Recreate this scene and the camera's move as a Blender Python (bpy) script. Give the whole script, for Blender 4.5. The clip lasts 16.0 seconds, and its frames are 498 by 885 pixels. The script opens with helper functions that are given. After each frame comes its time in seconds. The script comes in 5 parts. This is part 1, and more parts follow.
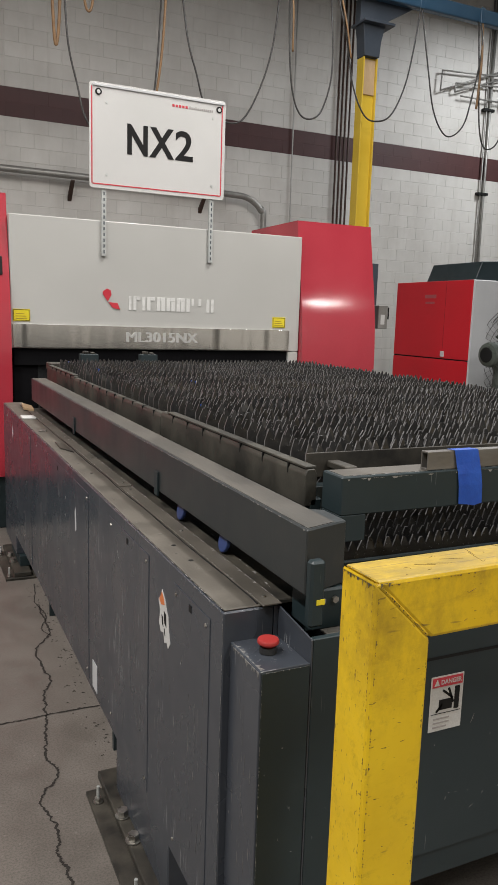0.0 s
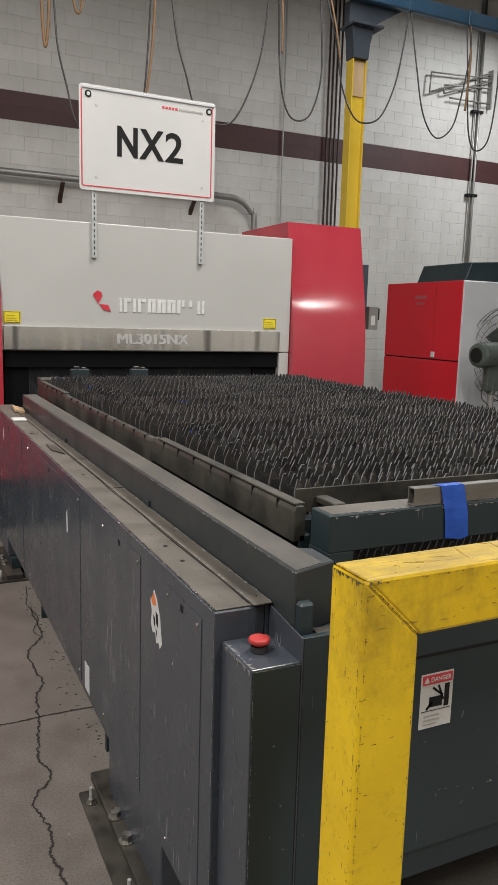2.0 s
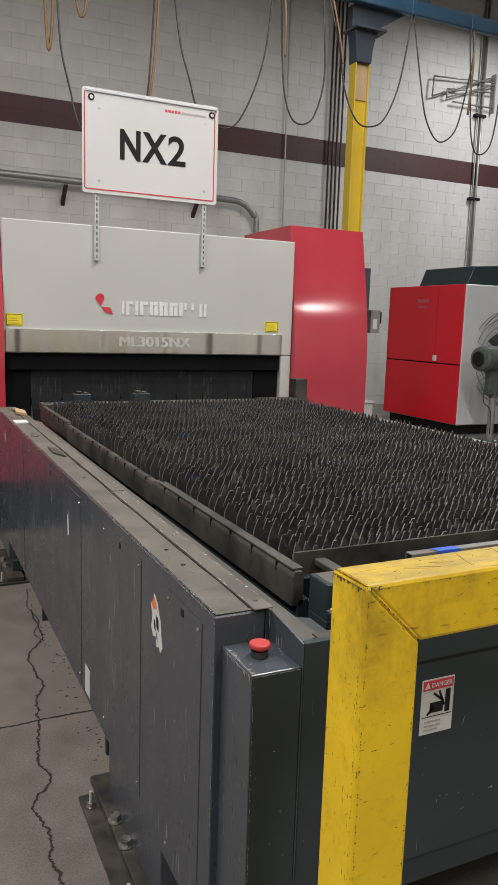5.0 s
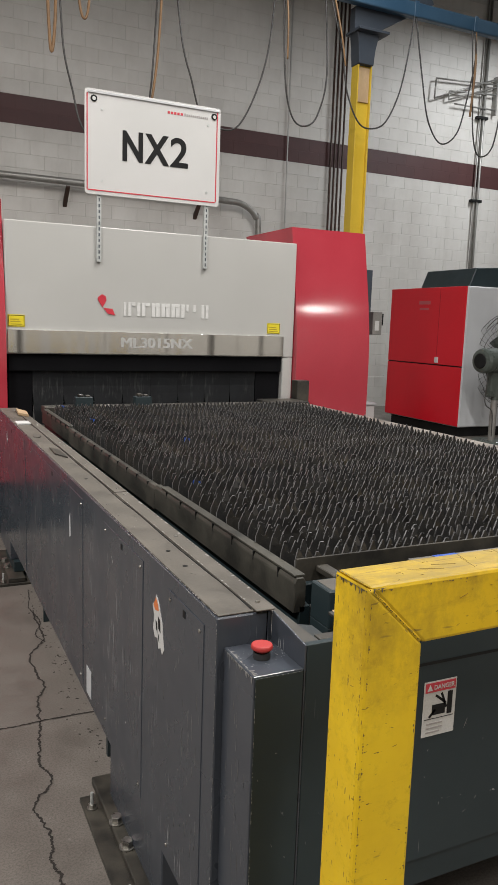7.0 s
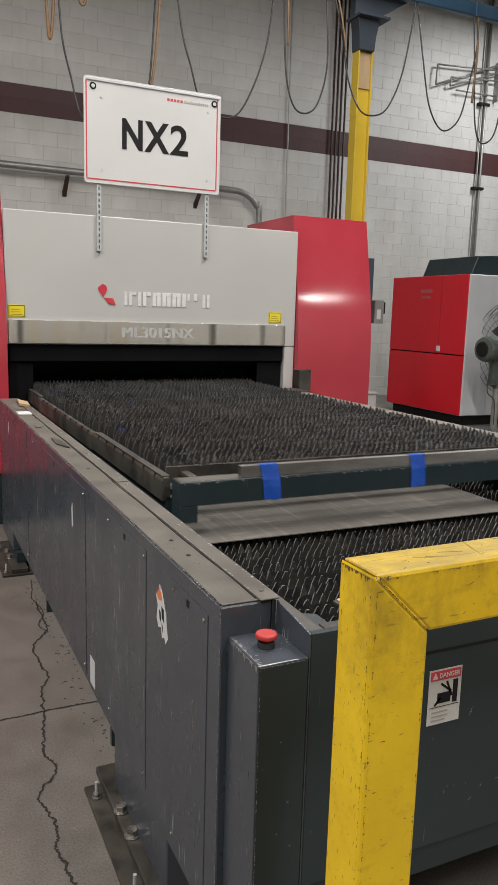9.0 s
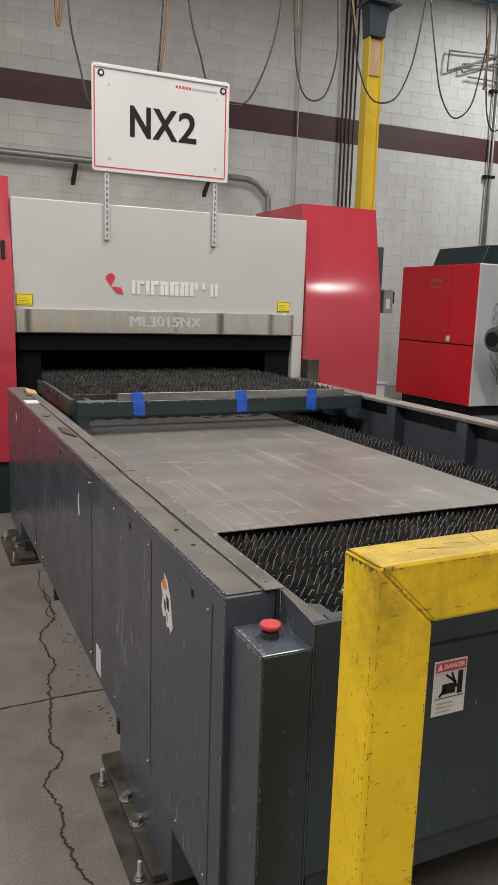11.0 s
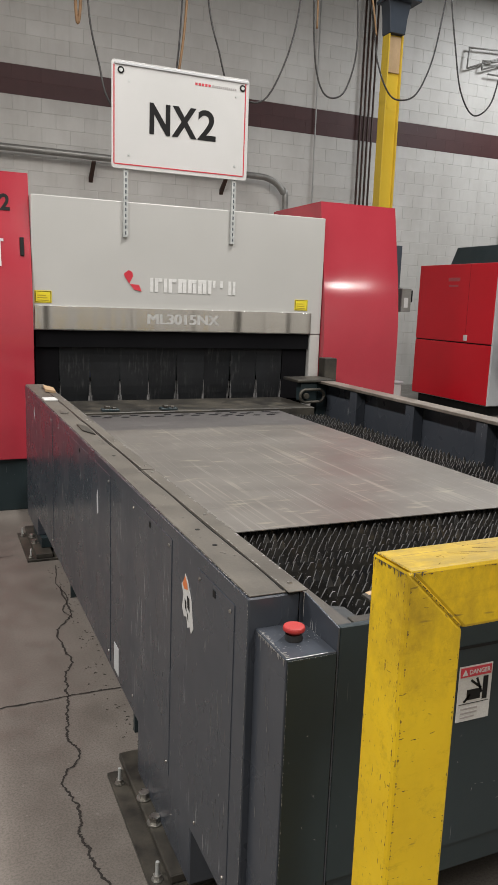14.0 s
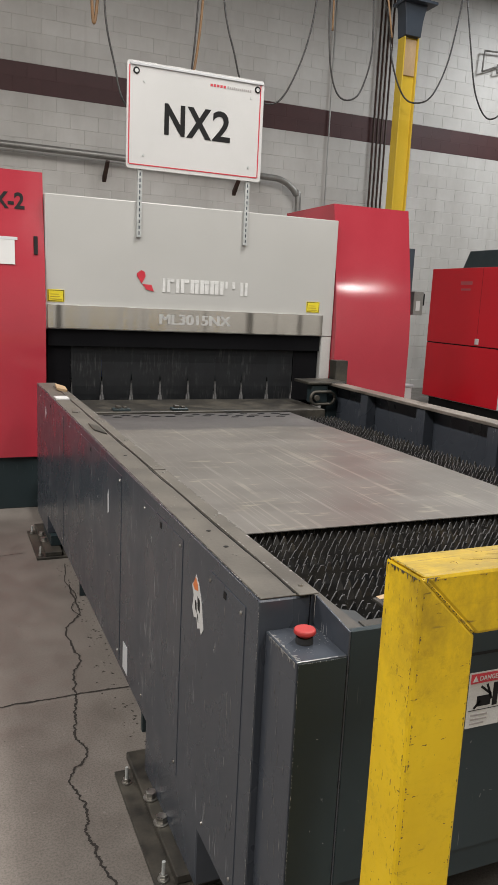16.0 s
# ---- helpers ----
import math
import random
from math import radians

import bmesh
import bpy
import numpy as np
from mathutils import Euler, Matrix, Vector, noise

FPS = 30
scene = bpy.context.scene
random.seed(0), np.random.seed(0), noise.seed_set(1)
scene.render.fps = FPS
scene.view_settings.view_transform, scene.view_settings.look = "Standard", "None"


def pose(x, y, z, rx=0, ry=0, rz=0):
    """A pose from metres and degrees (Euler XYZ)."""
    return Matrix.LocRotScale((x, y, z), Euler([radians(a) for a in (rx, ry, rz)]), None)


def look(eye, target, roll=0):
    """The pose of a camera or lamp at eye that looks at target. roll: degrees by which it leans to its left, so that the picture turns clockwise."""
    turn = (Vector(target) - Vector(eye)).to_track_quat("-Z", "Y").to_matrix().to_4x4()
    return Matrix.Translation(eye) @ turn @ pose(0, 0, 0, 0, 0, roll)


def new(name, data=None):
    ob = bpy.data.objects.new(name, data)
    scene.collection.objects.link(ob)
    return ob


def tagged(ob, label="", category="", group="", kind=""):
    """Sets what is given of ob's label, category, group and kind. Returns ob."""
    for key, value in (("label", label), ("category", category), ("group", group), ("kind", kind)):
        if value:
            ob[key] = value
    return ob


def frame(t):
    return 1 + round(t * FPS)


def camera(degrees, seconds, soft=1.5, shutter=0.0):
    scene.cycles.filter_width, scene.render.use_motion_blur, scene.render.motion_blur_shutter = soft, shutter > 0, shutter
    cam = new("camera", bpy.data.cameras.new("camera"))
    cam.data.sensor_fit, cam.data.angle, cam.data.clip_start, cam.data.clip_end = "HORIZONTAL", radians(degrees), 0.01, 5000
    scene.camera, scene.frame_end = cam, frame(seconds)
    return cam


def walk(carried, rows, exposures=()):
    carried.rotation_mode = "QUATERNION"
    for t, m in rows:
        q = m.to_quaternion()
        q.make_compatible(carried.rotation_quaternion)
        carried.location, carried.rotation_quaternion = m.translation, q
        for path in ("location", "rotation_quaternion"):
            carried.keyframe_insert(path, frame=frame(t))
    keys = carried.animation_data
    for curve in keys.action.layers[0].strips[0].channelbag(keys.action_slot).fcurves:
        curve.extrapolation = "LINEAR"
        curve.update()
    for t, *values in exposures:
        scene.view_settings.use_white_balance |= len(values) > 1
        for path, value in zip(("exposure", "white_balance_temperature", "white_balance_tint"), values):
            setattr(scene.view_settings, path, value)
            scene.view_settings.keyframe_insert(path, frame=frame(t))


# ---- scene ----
cam = camera(36.9, 16.0, soft=0.75, shutter=0.5)
PATH = [
    (0, (-0.526, -1.231, 1.455), (0.301, 0.56, 1.128), 1.8),
    (0.5, (-0.527, -1.231, 1.454), (0.302, 0.56, 1.129), 1.8),
    (1, (-0.528, -1.234, 1.455), (0.304, 0.556, 1.134), 1.8),
    (1.5, (-0.53, -1.24, 1.456), (0.311, 0.546, 1.135), 1.7),
    (2, (-0.527, -1.241, 1.455), (0.32, 0.542, 1.132), 1.6),
    (2.5, (-0.526, -1.239, 1.455), (0.324, 0.542, 1.132), 1.6),
    (3, (-0.523, -1.237, 1.454), (0.326, 0.545, 1.132), 1.6),
    (3.5, (-0.525, -1.24, 1.456), (0.324, 0.543, 1.137), 1.7),
    (4, (-0.525, -1.24, 1.458), (0.322, 0.544, 1.14), 1.7),
    (6.5, (-0.526, -1.238, 1.457), (0.313, 0.551, 1.144), 1.9),
    (7, (-0.527, -1.238, 1.457), (0.313, 0.55, 1.145), 1.9),
    (7.5, (-0.524, -1.237, 1.455), (0.314, 0.552, 1.141), 1.9),
    (8, (-0.526, -1.233, 1.454), (0.311, 0.556, 1.137), 1.8),
    (8.5, (-0.525, -1.229, 1.454), (0.311, 0.559, 1.129), 1.7),
    (9, (-0.525, -1.226, 1.451), (0.31, 0.559, 1.113), 1.6),
    (11.5, (-0.51, -1.219, 1.449), (0.296, 0.574, 1.08), 1.6),
    (12, (-0.506, -1.215, 1.452), (0.294, 0.58, 1.08), 1.5),
    (12.5, (-0.514, -1.212, 1.452), (0.28, 0.585, 1.079), 1.7),
    (13, (-0.522, -1.209, 1.451), (0.268, 0.59, 1.08), 1.8),
    (13.5, (-0.526, -1.204, 1.45), (0.26, 0.597, 1.079), 1.9),
    (14, (-0.528, -1.2, 1.45), (0.251, 0.604, 1.078), 2.0),
    (14.5, (-0.532, -1.2, 1.451), (0.242, 0.606, 1.081), 2.3),
    (15, (-0.534, -1.201, 1.452), (0.234, 0.608, 1.081), 2.5),
    (15.5, (-0.536, -1.196, 1.452), (0.226, 0.615, 1.08), 2.6),
    (16, (-0.537, -1.198, 1.453), (0.221, 0.616, 1.082), 2.7),
]
walk(cam, [(t, look(eye, target, roll)) for t, eye, target, roll in PATH])

# ---- light ----
world = bpy.data.worlds.new("world")
scene.world = world
world.use_nodes = True
world.node_tree.nodes["Background"].inputs[0].default_value = (0.75, 0.78, 0.82, 1)
world.node_tree.nodes["Background"].inputs[1].default_value = 0.012
scene.view_settings.exposure = -0.11


def ceiling_lamp(x, y, z, sx, sy, watts, tint):
    data = bpy.data.lights.new("ceiling_lamp", "AREA")
    data.shape, data.size, data.size_y, data.energy = "RECTANGLE", sx, sy, watts
    data.color = tint
    ob = new("ceiling_lamp", data)
    ob.matrix_world = pose(x, y, z)
    return ob


WARM, COOL = (1.0, 0.965, 0.935), (0.93, 0.965, 1.0)
for lx, ly, watts, tint in ((-3.6, -1.6, 590, WARM), (-3.6, 3.2, 395, WARM), (2.2, -4.6, 320, WARM), (2.6, 1.4, 400, WARM), (6.1, -5.0, 190, WARM), (9.8, 7.6, 300, COOL), (3.9, 5.0, 120, COOL)):
    ceiling_lamp(lx, ly, 6.9, 0.35, 2.4, watts, tint)
# a lower lamp hung across the hall
ceiling_lamp(8.95, -6.65, 5.4, 0.80, 0.30, 175, WARM)


# ---- materials ----
def nodes_of(name):
    m = bpy.data.materials.new(name)
    m.use_nodes = True
    t = m.node_tree
    return m, t, t.nodes["Principled BSDF"]


def add(t, kind, **values):
    n = t.nodes.new(kind)
    for k, v in values.items():
        n.inputs[k.replace("_", " ")].default_value = v
    return n


def ramp(t, source, stops):
    r = t.nodes.new("ShaderNodeValToRGB")
    while len(r.color_ramp.elements) < len(stops):
        r.color_ramp.elements.new(0.5)
    for e, (p, c) in zip(r.color_ramp.elements, stops):
        e.position, e.color = p, (*c, 1) if len(c) == 3 else c
    t.links.new(source, r.inputs[0])
    return r.outputs[0]


def coords(t, scale=(1, 1, 1), space="Object"):
    c = t.nodes.new("ShaderNodeTexCoord")
    m = t.nodes.new("ShaderNodeMapping")
    m.inputs["Scale"].default_value = scale
    t.links.new(c.outputs[space], m.inputs[0])
    return m.outputs[0]


def noise_of(t, vec, scale, detail=4.0, rough=0.6):
    n = add(t, "ShaderNodeTexNoise", Scale=scale, Detail=detail, Roughness=rough)
    t.links.new(vec, n.inputs["Vector"])
    return n.outputs[0]


def mix(t, fac, a, b, blend="MIX"):
    n = t.nodes.new("ShaderNodeMix")
    n.data_type, n.blend_type = "RGBA", blend
    for value, slot in ((fac, n.inputs[0]), (a, n.inputs[6]), (b, n.inputs[7])):
        if isinstance(value, (int, float)):
            slot.default_value = value
        elif isinstance(value, tuple):
            slot.default_value = (*value, 1)
        else:
            t.links.new(value, slot)
    return n.outputs[2]


def bump(t, b, height, strength, distance):
    n = add(t, "ShaderNodeBump", Strength=strength, Distance=distance)
    t.links.new(height, n.inputs["Height"])
    t.links.new(n.outputs[0], b.inputs["Normal"])


W1 = (1, 1, 1)
K0 = (0, 0, 0)


def surface(name, base, second, rough=0.5, metal=0.0, scale=3.0, grain=60.0, relief=0.15, depth=0.001, spread=0.12, stretch=(1, 1, 1)):
    """A painted or bare surface: two tones in large patches, fine grain in gloss and relief."""
    m, t, b = nodes_of(name)
    v = coords(t, stretch)
    big = noise_of(t, v, scale, 5, 0.6)
    fine = noise_of(t, v, grain, 3, 0.6)
    tone = ramp(t, big, ((0.35, base), (0.68, second)))
    tone = mix(t, 0.35, tone, ramp(t, fine, ((0.3, (0.55, 0.55, 0.55)), (0.7, W1))), "MULTIPLY")
    t.links.new(tone, b.inputs["Base Color"])
    lo, hi = max(rough - spread, 0.03), min(rough + spread, 1)
    t.links.new(ramp(t, big, ((0.3, (lo,) * 3), (0.7, (hi,) * 3))), b.inputs["Roughness"])
    b.inputs["Metallic"].default_value = metal
    if relief:
        bump(t, b, fine, relief, depth)
    return m


def worn_paint(name, base, second, bare, rough, stretch, amount=0.63, scale=9.0, grime=(0.2, 0.2, 0.2), relief=0.06, hair=(60, 60, 2.2), lines=0.76):
    """Paint with fine scratches drawn out one way, chips and smudges."""
    m, t, b = nodes_of(name)
    v = coords(t)
    big = noise_of(t, v, 2.2, 5, 0.65)
    streak = noise_of(t, coords(t, stretch), scale, 3, 0.7)
    gate = noise_of(t, v, 5.0, 2, 0.5)
    scratch = mix(t, 1.0, ramp(t, streak, ((amount, K0), (amount + 0.05, W1))), ramp(t, gate, ((0.45, K0), (0.6, W1))), "MULTIPLY")
    tone = ramp(t, big, ((0.3, base), (0.7, second)))
    smudge = noise_of(t, coords(t, (1, 1, 0.5)), 14.0, 6, 0.75)
    tone = mix(t, ramp(t, smudge, ((0.52, K0), (0.75, (0.55, 0.55, 0.55)))), tone, grime)
    tone = mix(t, scratch, tone, bare)
    line = noise_of(t, coords(t, hair), 4.0, 1, 0.5)
    region = noise_of(t, coords(t, (1.7, 1.7, 1.1)), 2.6, 3, 0.6)
    fine = mix(t, 1.0, ramp(t, line, ((lines, K0), (lines + 0.03, (0.7, 0.7, 0.7)))), ramp(t, region, ((0.5, K0), (0.62, W1))), "MULTIPLY")
    tone = mix(t, fine, tone, bare)
    t.links.new(tone, b.inputs["Base Color"])
    t.links.new(ramp(t, gate, ((0.3, (rough - 0.07,) * 3), (0.7, (rough + 0.10,) * 3))), b.inputs["Roughness"])
    bump(t, b, big, relief, 0.001)
    return m


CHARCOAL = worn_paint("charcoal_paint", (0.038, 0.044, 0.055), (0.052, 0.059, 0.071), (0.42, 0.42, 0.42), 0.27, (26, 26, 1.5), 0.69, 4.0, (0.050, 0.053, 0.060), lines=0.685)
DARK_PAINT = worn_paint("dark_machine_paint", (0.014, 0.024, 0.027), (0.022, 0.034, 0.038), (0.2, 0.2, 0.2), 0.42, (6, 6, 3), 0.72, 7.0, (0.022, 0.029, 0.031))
DUSTY = surface("dusty_top", (0.075, 0.068, 0.057), (0.125, 0.112, 0.092), 0.5, 0.0, 7.0, 150.0, 0.25, 0.001)
RAIL_MAT = surface("sooty_rail", (0.024, 0.023, 0.021), (0.075, 0.067, 0.052), 0.48, 0.2, 9.0, 110.0, 0.3, 0.001)
RED = surface("red_paint", (0.36, 0.032, 0.048), (0.44, 0.042, 0.060), 0.125, 0.0, 1.2, 400.0, 0.02, 0.0003, 0.05)
RED.node_tree.nodes["Principled BSDF"].inputs["Specular IOR Level"].default_value = 0.65
bump(RED.node_tree, RED.node_tree.nodes["Principled BSDF"], noise_of(RED.node_tree, coords(RED.node_tree, (1.0, 1.0, 0.45)), 2.2, 1, 0.4), 0.2, 0.02)
RED_DEEP = surface("deep_red_paint", (0.58, 0.003, 0.014), (0.63, 0.004, 0.018), 0.34, 0.0, 1.2, 300.0, 0.02, 0.0003, 0.05)
RED_DEEP.node_tree.nodes["Principled BSDF"].inputs["Specular IOR Level"].default_value = 0.4
PANEL = surface("light_grey_paint", (0.46, 0.458, 0.435), (0.505, 0.503, 0.48), 0.33, 0.0, 1.0, 300.0, 0.03, 0.0003, 0.05)
PALE = surface("pale_grey_paint", (0.50, 0.51, 0.52), (0.56, 0.57, 0.58), 0.45, 0.0, 1.5, 200.0, 0.03, 0.0003)
WHITE = surface("white_sign_face", (0.58, 0.58, 0.565), (0.62, 0.615, 0.60), 0.4, 0.0, 2.0, 300.0, 0.02, 0.0003)
INK = surface("black_print", (0.012, 0.012, 0.012), (0.017, 0.017, 0.017), 0.6, 0.0, 5.0, 200.0, 0.0)
INK.node_tree.nodes["Principled BSDF"].inputs["Specular IOR Level"].default_value = 0.15
RED_PRINT = surface("red_print", (0.55, 0.03, 0.05), (0.60, 0.04, 0.06), 0.4, 0.0, 5.0, 200.0, 0.0)
GREY_PRINT = surface("grey_print", (0.35, 0.33, 0.32), (0.40, 0.38, 0.37), 0.5, 0.0, 5.0, 200.0, 0.0)
LABEL_YELLOW = surface("label_yellow", (0.75, 0.60, 0.02), (0.80, 0.66, 0.03), 0.4, 0.0, 5.0, 200.0, 0.0)
ZINC = surface("zinc_plate", (0.46, 0.48, 0.47), (0.62, 0.64, 0.62), 0.42, 0.35, 30.0, 200.0, 0.1, 0.0005)
BOLT_STEEL = surface("bolt_steel", (0.30, 0.28, 0.25), (0.50, 0.49, 0.46), 0.35, 0.9, 40.0, 200.0, 0.1, 0.0005)
RUBBER = surface("black_rubber", (0.012, 0.012, 0.013), (0.022, 0.022, 0.023), 0.6, 0.0, 4.0, 80.0, 0.2, 0.001)
# near black with little gloss: shade of the hollows put into the colour
HOLLOW = surface("unlit_black", (0.004, 0.004, 0.005), (0.008, 0.008, 0.009), 0.95, 0.0, 2.0, 40.0, 0.1, 0.001)
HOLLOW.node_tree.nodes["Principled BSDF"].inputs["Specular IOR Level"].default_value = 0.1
BLUE_BEAM = surface("blue_steel_paint", (0.030, 0.075, 0.13), (0.045, 0.10, 0.16), 0.42, 0.0, 3.0, 120.0, 0.1, 0.0006)
NAVY = surface("dark_bracket_paint", (0.035, 0.045, 0.06), (0.05, 0.06, 0.075), 0.5, 0.0, 4.0, 120.0, 0.1, 0.0006)
COLUMN_YELLOW = surface("column_yellow", (0.60, 0.40, 0.03), (0.68, 0.47, 0.04), 0.4, 0.0, 1.5, 90.0, 0.1, 0.0006)
PIPE_GREY = surface("galvanised_pipe", (0.28, 0.27, 0.25), (0.36, 0.35, 0.33), 0.42, 0.5, 8.0, 120.0, 0.1, 0.0005)
PIPE_BROWN = surface("rusty_pipe", (0.045, 0.026, 0.020), (0.085, 0.045, 0.032), 0.6, 0.1, 8.0, 120.0, 0.2, 0.0006)
CABLE = surface("cable_sheath", (0.03, 0.028, 0.026), (0.06, 0.055, 0.05), 0.5, 0.0, 8.0, 90.0, 0.0)
ROPE = surface("tan_cable", (0.19, 0.105, 0.045), (0.28, 0.16, 0.07), 0.6, 0.0, 8.0, 90.0, 0.0)
FAN_GREY = surface("fan_enamel", (0.075, 0.088, 0.078), (0.10, 0.115, 0.10), 0.30, 0.1, 4.0, 120.0, 0.05, 0.0005)
TAPE = surface("blue_tape", (0.010, 0.065, 0.37), (0.016, 0.09, 0.45), 0.42, 0.0, 18.0, 60.0, 0.5, 0.002)
ANGLE_STEEL = surface("mill_steel", (0.10, 0.09, 0.08), (0.18, 0.165, 0.145), 0.42, 0.6, 14.0, 130.0, 0.2, 0.0005, 0.12, (0.25, 1, 1))
TUBE_STEEL = surface("square_tube_steel", (0.16, 0.152, 0.140), (0.27, 0.258, 0.240), 0.45, 0.4, 10.0, 140.0, 0.2, 0.0005, 0.12, (0.25, 1, 1))
SLAT_RAIL = surface("olive_rail", (0.029, 0.028, 0.024), (0.068, 0.064, 0.051), 0.5, 0.1, 7.0, 110.0, 0.3, 0.001)
EMBOSS = surface("silver_letters", (0.50, 0.50, 0.48), (0.57, 0.57, 0.55), 0.35, 0.25, 3.0, 200.0, 0.0)
NAME_WHITE = surface("name_plate_white", (0.66, 0.66, 0.64), (0.76, 0.76, 0.74), 0.3, 0.0, 9.0, 200.0, 0.0)
FADED_PRINT = surface("faded_print", (0.30, 0.22, 0.02), (0.38, 0.28, 0.03), 0.5, 0.0, 9.0, 200.0, 0.0)
PLYWOOD = surface("bare_plywood", (0.42, 0.29, 0.16), (0.52, 0.37, 0.22), 0.6, 0.0, 3.0, 60.0, 0.1, 0.0006, 0.1, (4, 4, 0.5))
STOP_RED = surface("stop_button_red", (0.36, 0.026, 0.024), (0.42, 0.036, 0.030), 0.6, 0.0, 10.0, 300.0, 0.03, 0.0003)
CEILING_MAT = surface("ceiling_paint", (0.14, 0.14, 0.135), (0.20, 0.20, 0.19), 0.8, 0.0, 1.0, 20.0, 0.2, 0.004)
FAR_PAINT = surface("far_wall_paint", (0.15, 0.145, 0.14), (0.24, 0.235, 0.22), 0.7, 0.0, 0.6, 12.0, 0.2, 0.004)
PALE_WALL = surface("pale_wall_paint", (0.44, 0.43, 0.41), (0.60, 0.585, 0.555), 0.6, 0.0, 0.5, 12.0, 0.2, 0.004)
CARD = surface("brown_card", (0.36, 0.25, 0.14), (0.44, 0.31, 0.18), 0.75, 0.0, 6.0, 120.0, 0.1, 0.0005)


def guard_yellow():
    m, t, b = nodes_of("guard_yellow")
    v = coords(t)
    big = noise_of(t, v, 4.0, 5, 0.65)
    tone = ramp(t, big, ((0.3, (0.65, 0.410, 0.008)), (0.7, (0.75, 0.510, 0.014))))
    rub = noise_of(t, coords(t, (0.5, 3, 3)), 9.0, 7, 0.75)
    tone = mix(t, ramp(t, rub, ((0.56, K0), (0.80, (0.45, 0.45, 0.45)))), tone, (0.22, 0.12, 0.012))
    nick = noise_of(t, coords(t, (1.0, 1.0, 5.0)), 42.0, 2, 0.6)
    gate = noise_of(t, v, 6.0, 2, 0.5)
    chips = mix(t, 1.0, ramp(t, nick, ((0.705, K0), (0.735, W1))), ramp(t, gate, ((0.49, K0), (0.60, W1))), "MULTIPLY")
    tone = mix(t, chips, tone, (0.045, 0.03, 0.02))
    cloud = noise_of(t, coords(t, (1.0, 1.0, 0.7)), 7.0, 8, 0.72)
    # rubbed-in dirt along the rail, where sheets are handled over it
    level = t.nodes.new("ShaderNodeSeparateXYZ")
    t.links.new(v, level.inputs[0])
    span = add(t, "ShaderNodeMapRange", From_Min=0.80, From_Max=1.06)
    t.links.new(level.outputs["Z"], span.inputs["Value"])
    handled = mix(t, 1.0, ramp(t, cloud, ((0.46, K0), (0.66, (0.75, 0.75, 0.75)))), ramp(t, span.outputs[0], ((0.0, (0.18, 0.18, 0.18)), (1.0, W1))), "MULTIPLY")
    tone = mix(t, handled, tone, (0.27, 0.175, 0.016))
    dirt = noise_of(t, v, 22.0, 9, 0.78)
    tone = mix(t, ramp(t, dirt, ((0.54, K0), (0.72, (0.5, 0.5, 0.5)))), tone, (0.24, 0.135, 0.012))
    # grime that has settled on what faces up
    geo = t.nodes.new("ShaderNodeNewGeometry")
    face = t.nodes.new("ShaderNodeSeparateXYZ")
    t.links.new(geo.outputs["Normal"], face.inputs[0])
    film = noise_of(t, coords(t, (2, 5, 2)), 9.0, 8, 0.75)
    film = mix(t, 1.0, ramp(t, face.outputs["Z"], ((0.6, K0), (0.95, W1))), ramp(t, film, ((0.35, (0.5, 0.5, 0.5)), (0.6, (0.95, 0.95, 0.95)))), "MULTIPLY")
    tone = mix(t, film, tone, (0.245, 0.172, 0.030))
    hair = noise_of(t, coords(t, (1.5, 45.0, 9.0)), 5.0, 2, 0.6)
    tone = mix(t, ramp(t, hair, ((0.655, K0), (0.69, (0.75, 0.75, 0.75)))), tone, (0.12, 0.075, 0.03))
    t.links.new(tone, b.inputs["Base Color"])
    t.links.new(ramp(t, rub, ((0.3, (0.36,) * 3), (0.7, (0.6,) * 3))), b.inputs["Roughness"])
    b.inputs["Specular IOR Level"].default_value = 0.32
    bump(t, b, nick, 0.12, 0.001)
    return m


def concrete():
    m, t, b = nodes_of("concrete_floor")
    v = coords(t)
    big = noise_of(t, v, 0.9, 6, 0.65)
    mid = noise_of(t, v, 7.0, 6, 0.7)
    fine = noise_of(t, v, 160.0, 3, 0.7)
    tone = ramp(t, big, ((0.3, (0.134, 0.119, 0.104)), (0.7, (0.202, 0.180, 0.158))))
    tone = mix(t, 0.32, tone, ramp(t, mid, ((0.34, (0.5, 0.49, 0.48)), (0.62, W1))), "MULTIPLY")
    tone = mix(t, 0.5, tone, ramp(t, fine, ((0.38, (0.35, 0.34, 0.33)), (0.56, W1))), "MULTIPLY")
    fleck = noise_of(t, v, 60.0, 1, 0.5)
    tone = mix(t, ramp(t, fleck, ((0.72, K0), (0.76, (0.22, 0.22, 0.22)))), tone, (0.36, 0.34, 0.31))
    t.links.new(tone, b.inputs["Base Color"])
    t.links.new(ramp(t, mid, ((0.3, (0.38,) * 3), (0.7, (0.62,) * 3))), b.inputs["Roughness"])
    bump(t, b, fine, 0.08, 0.001)
    return m


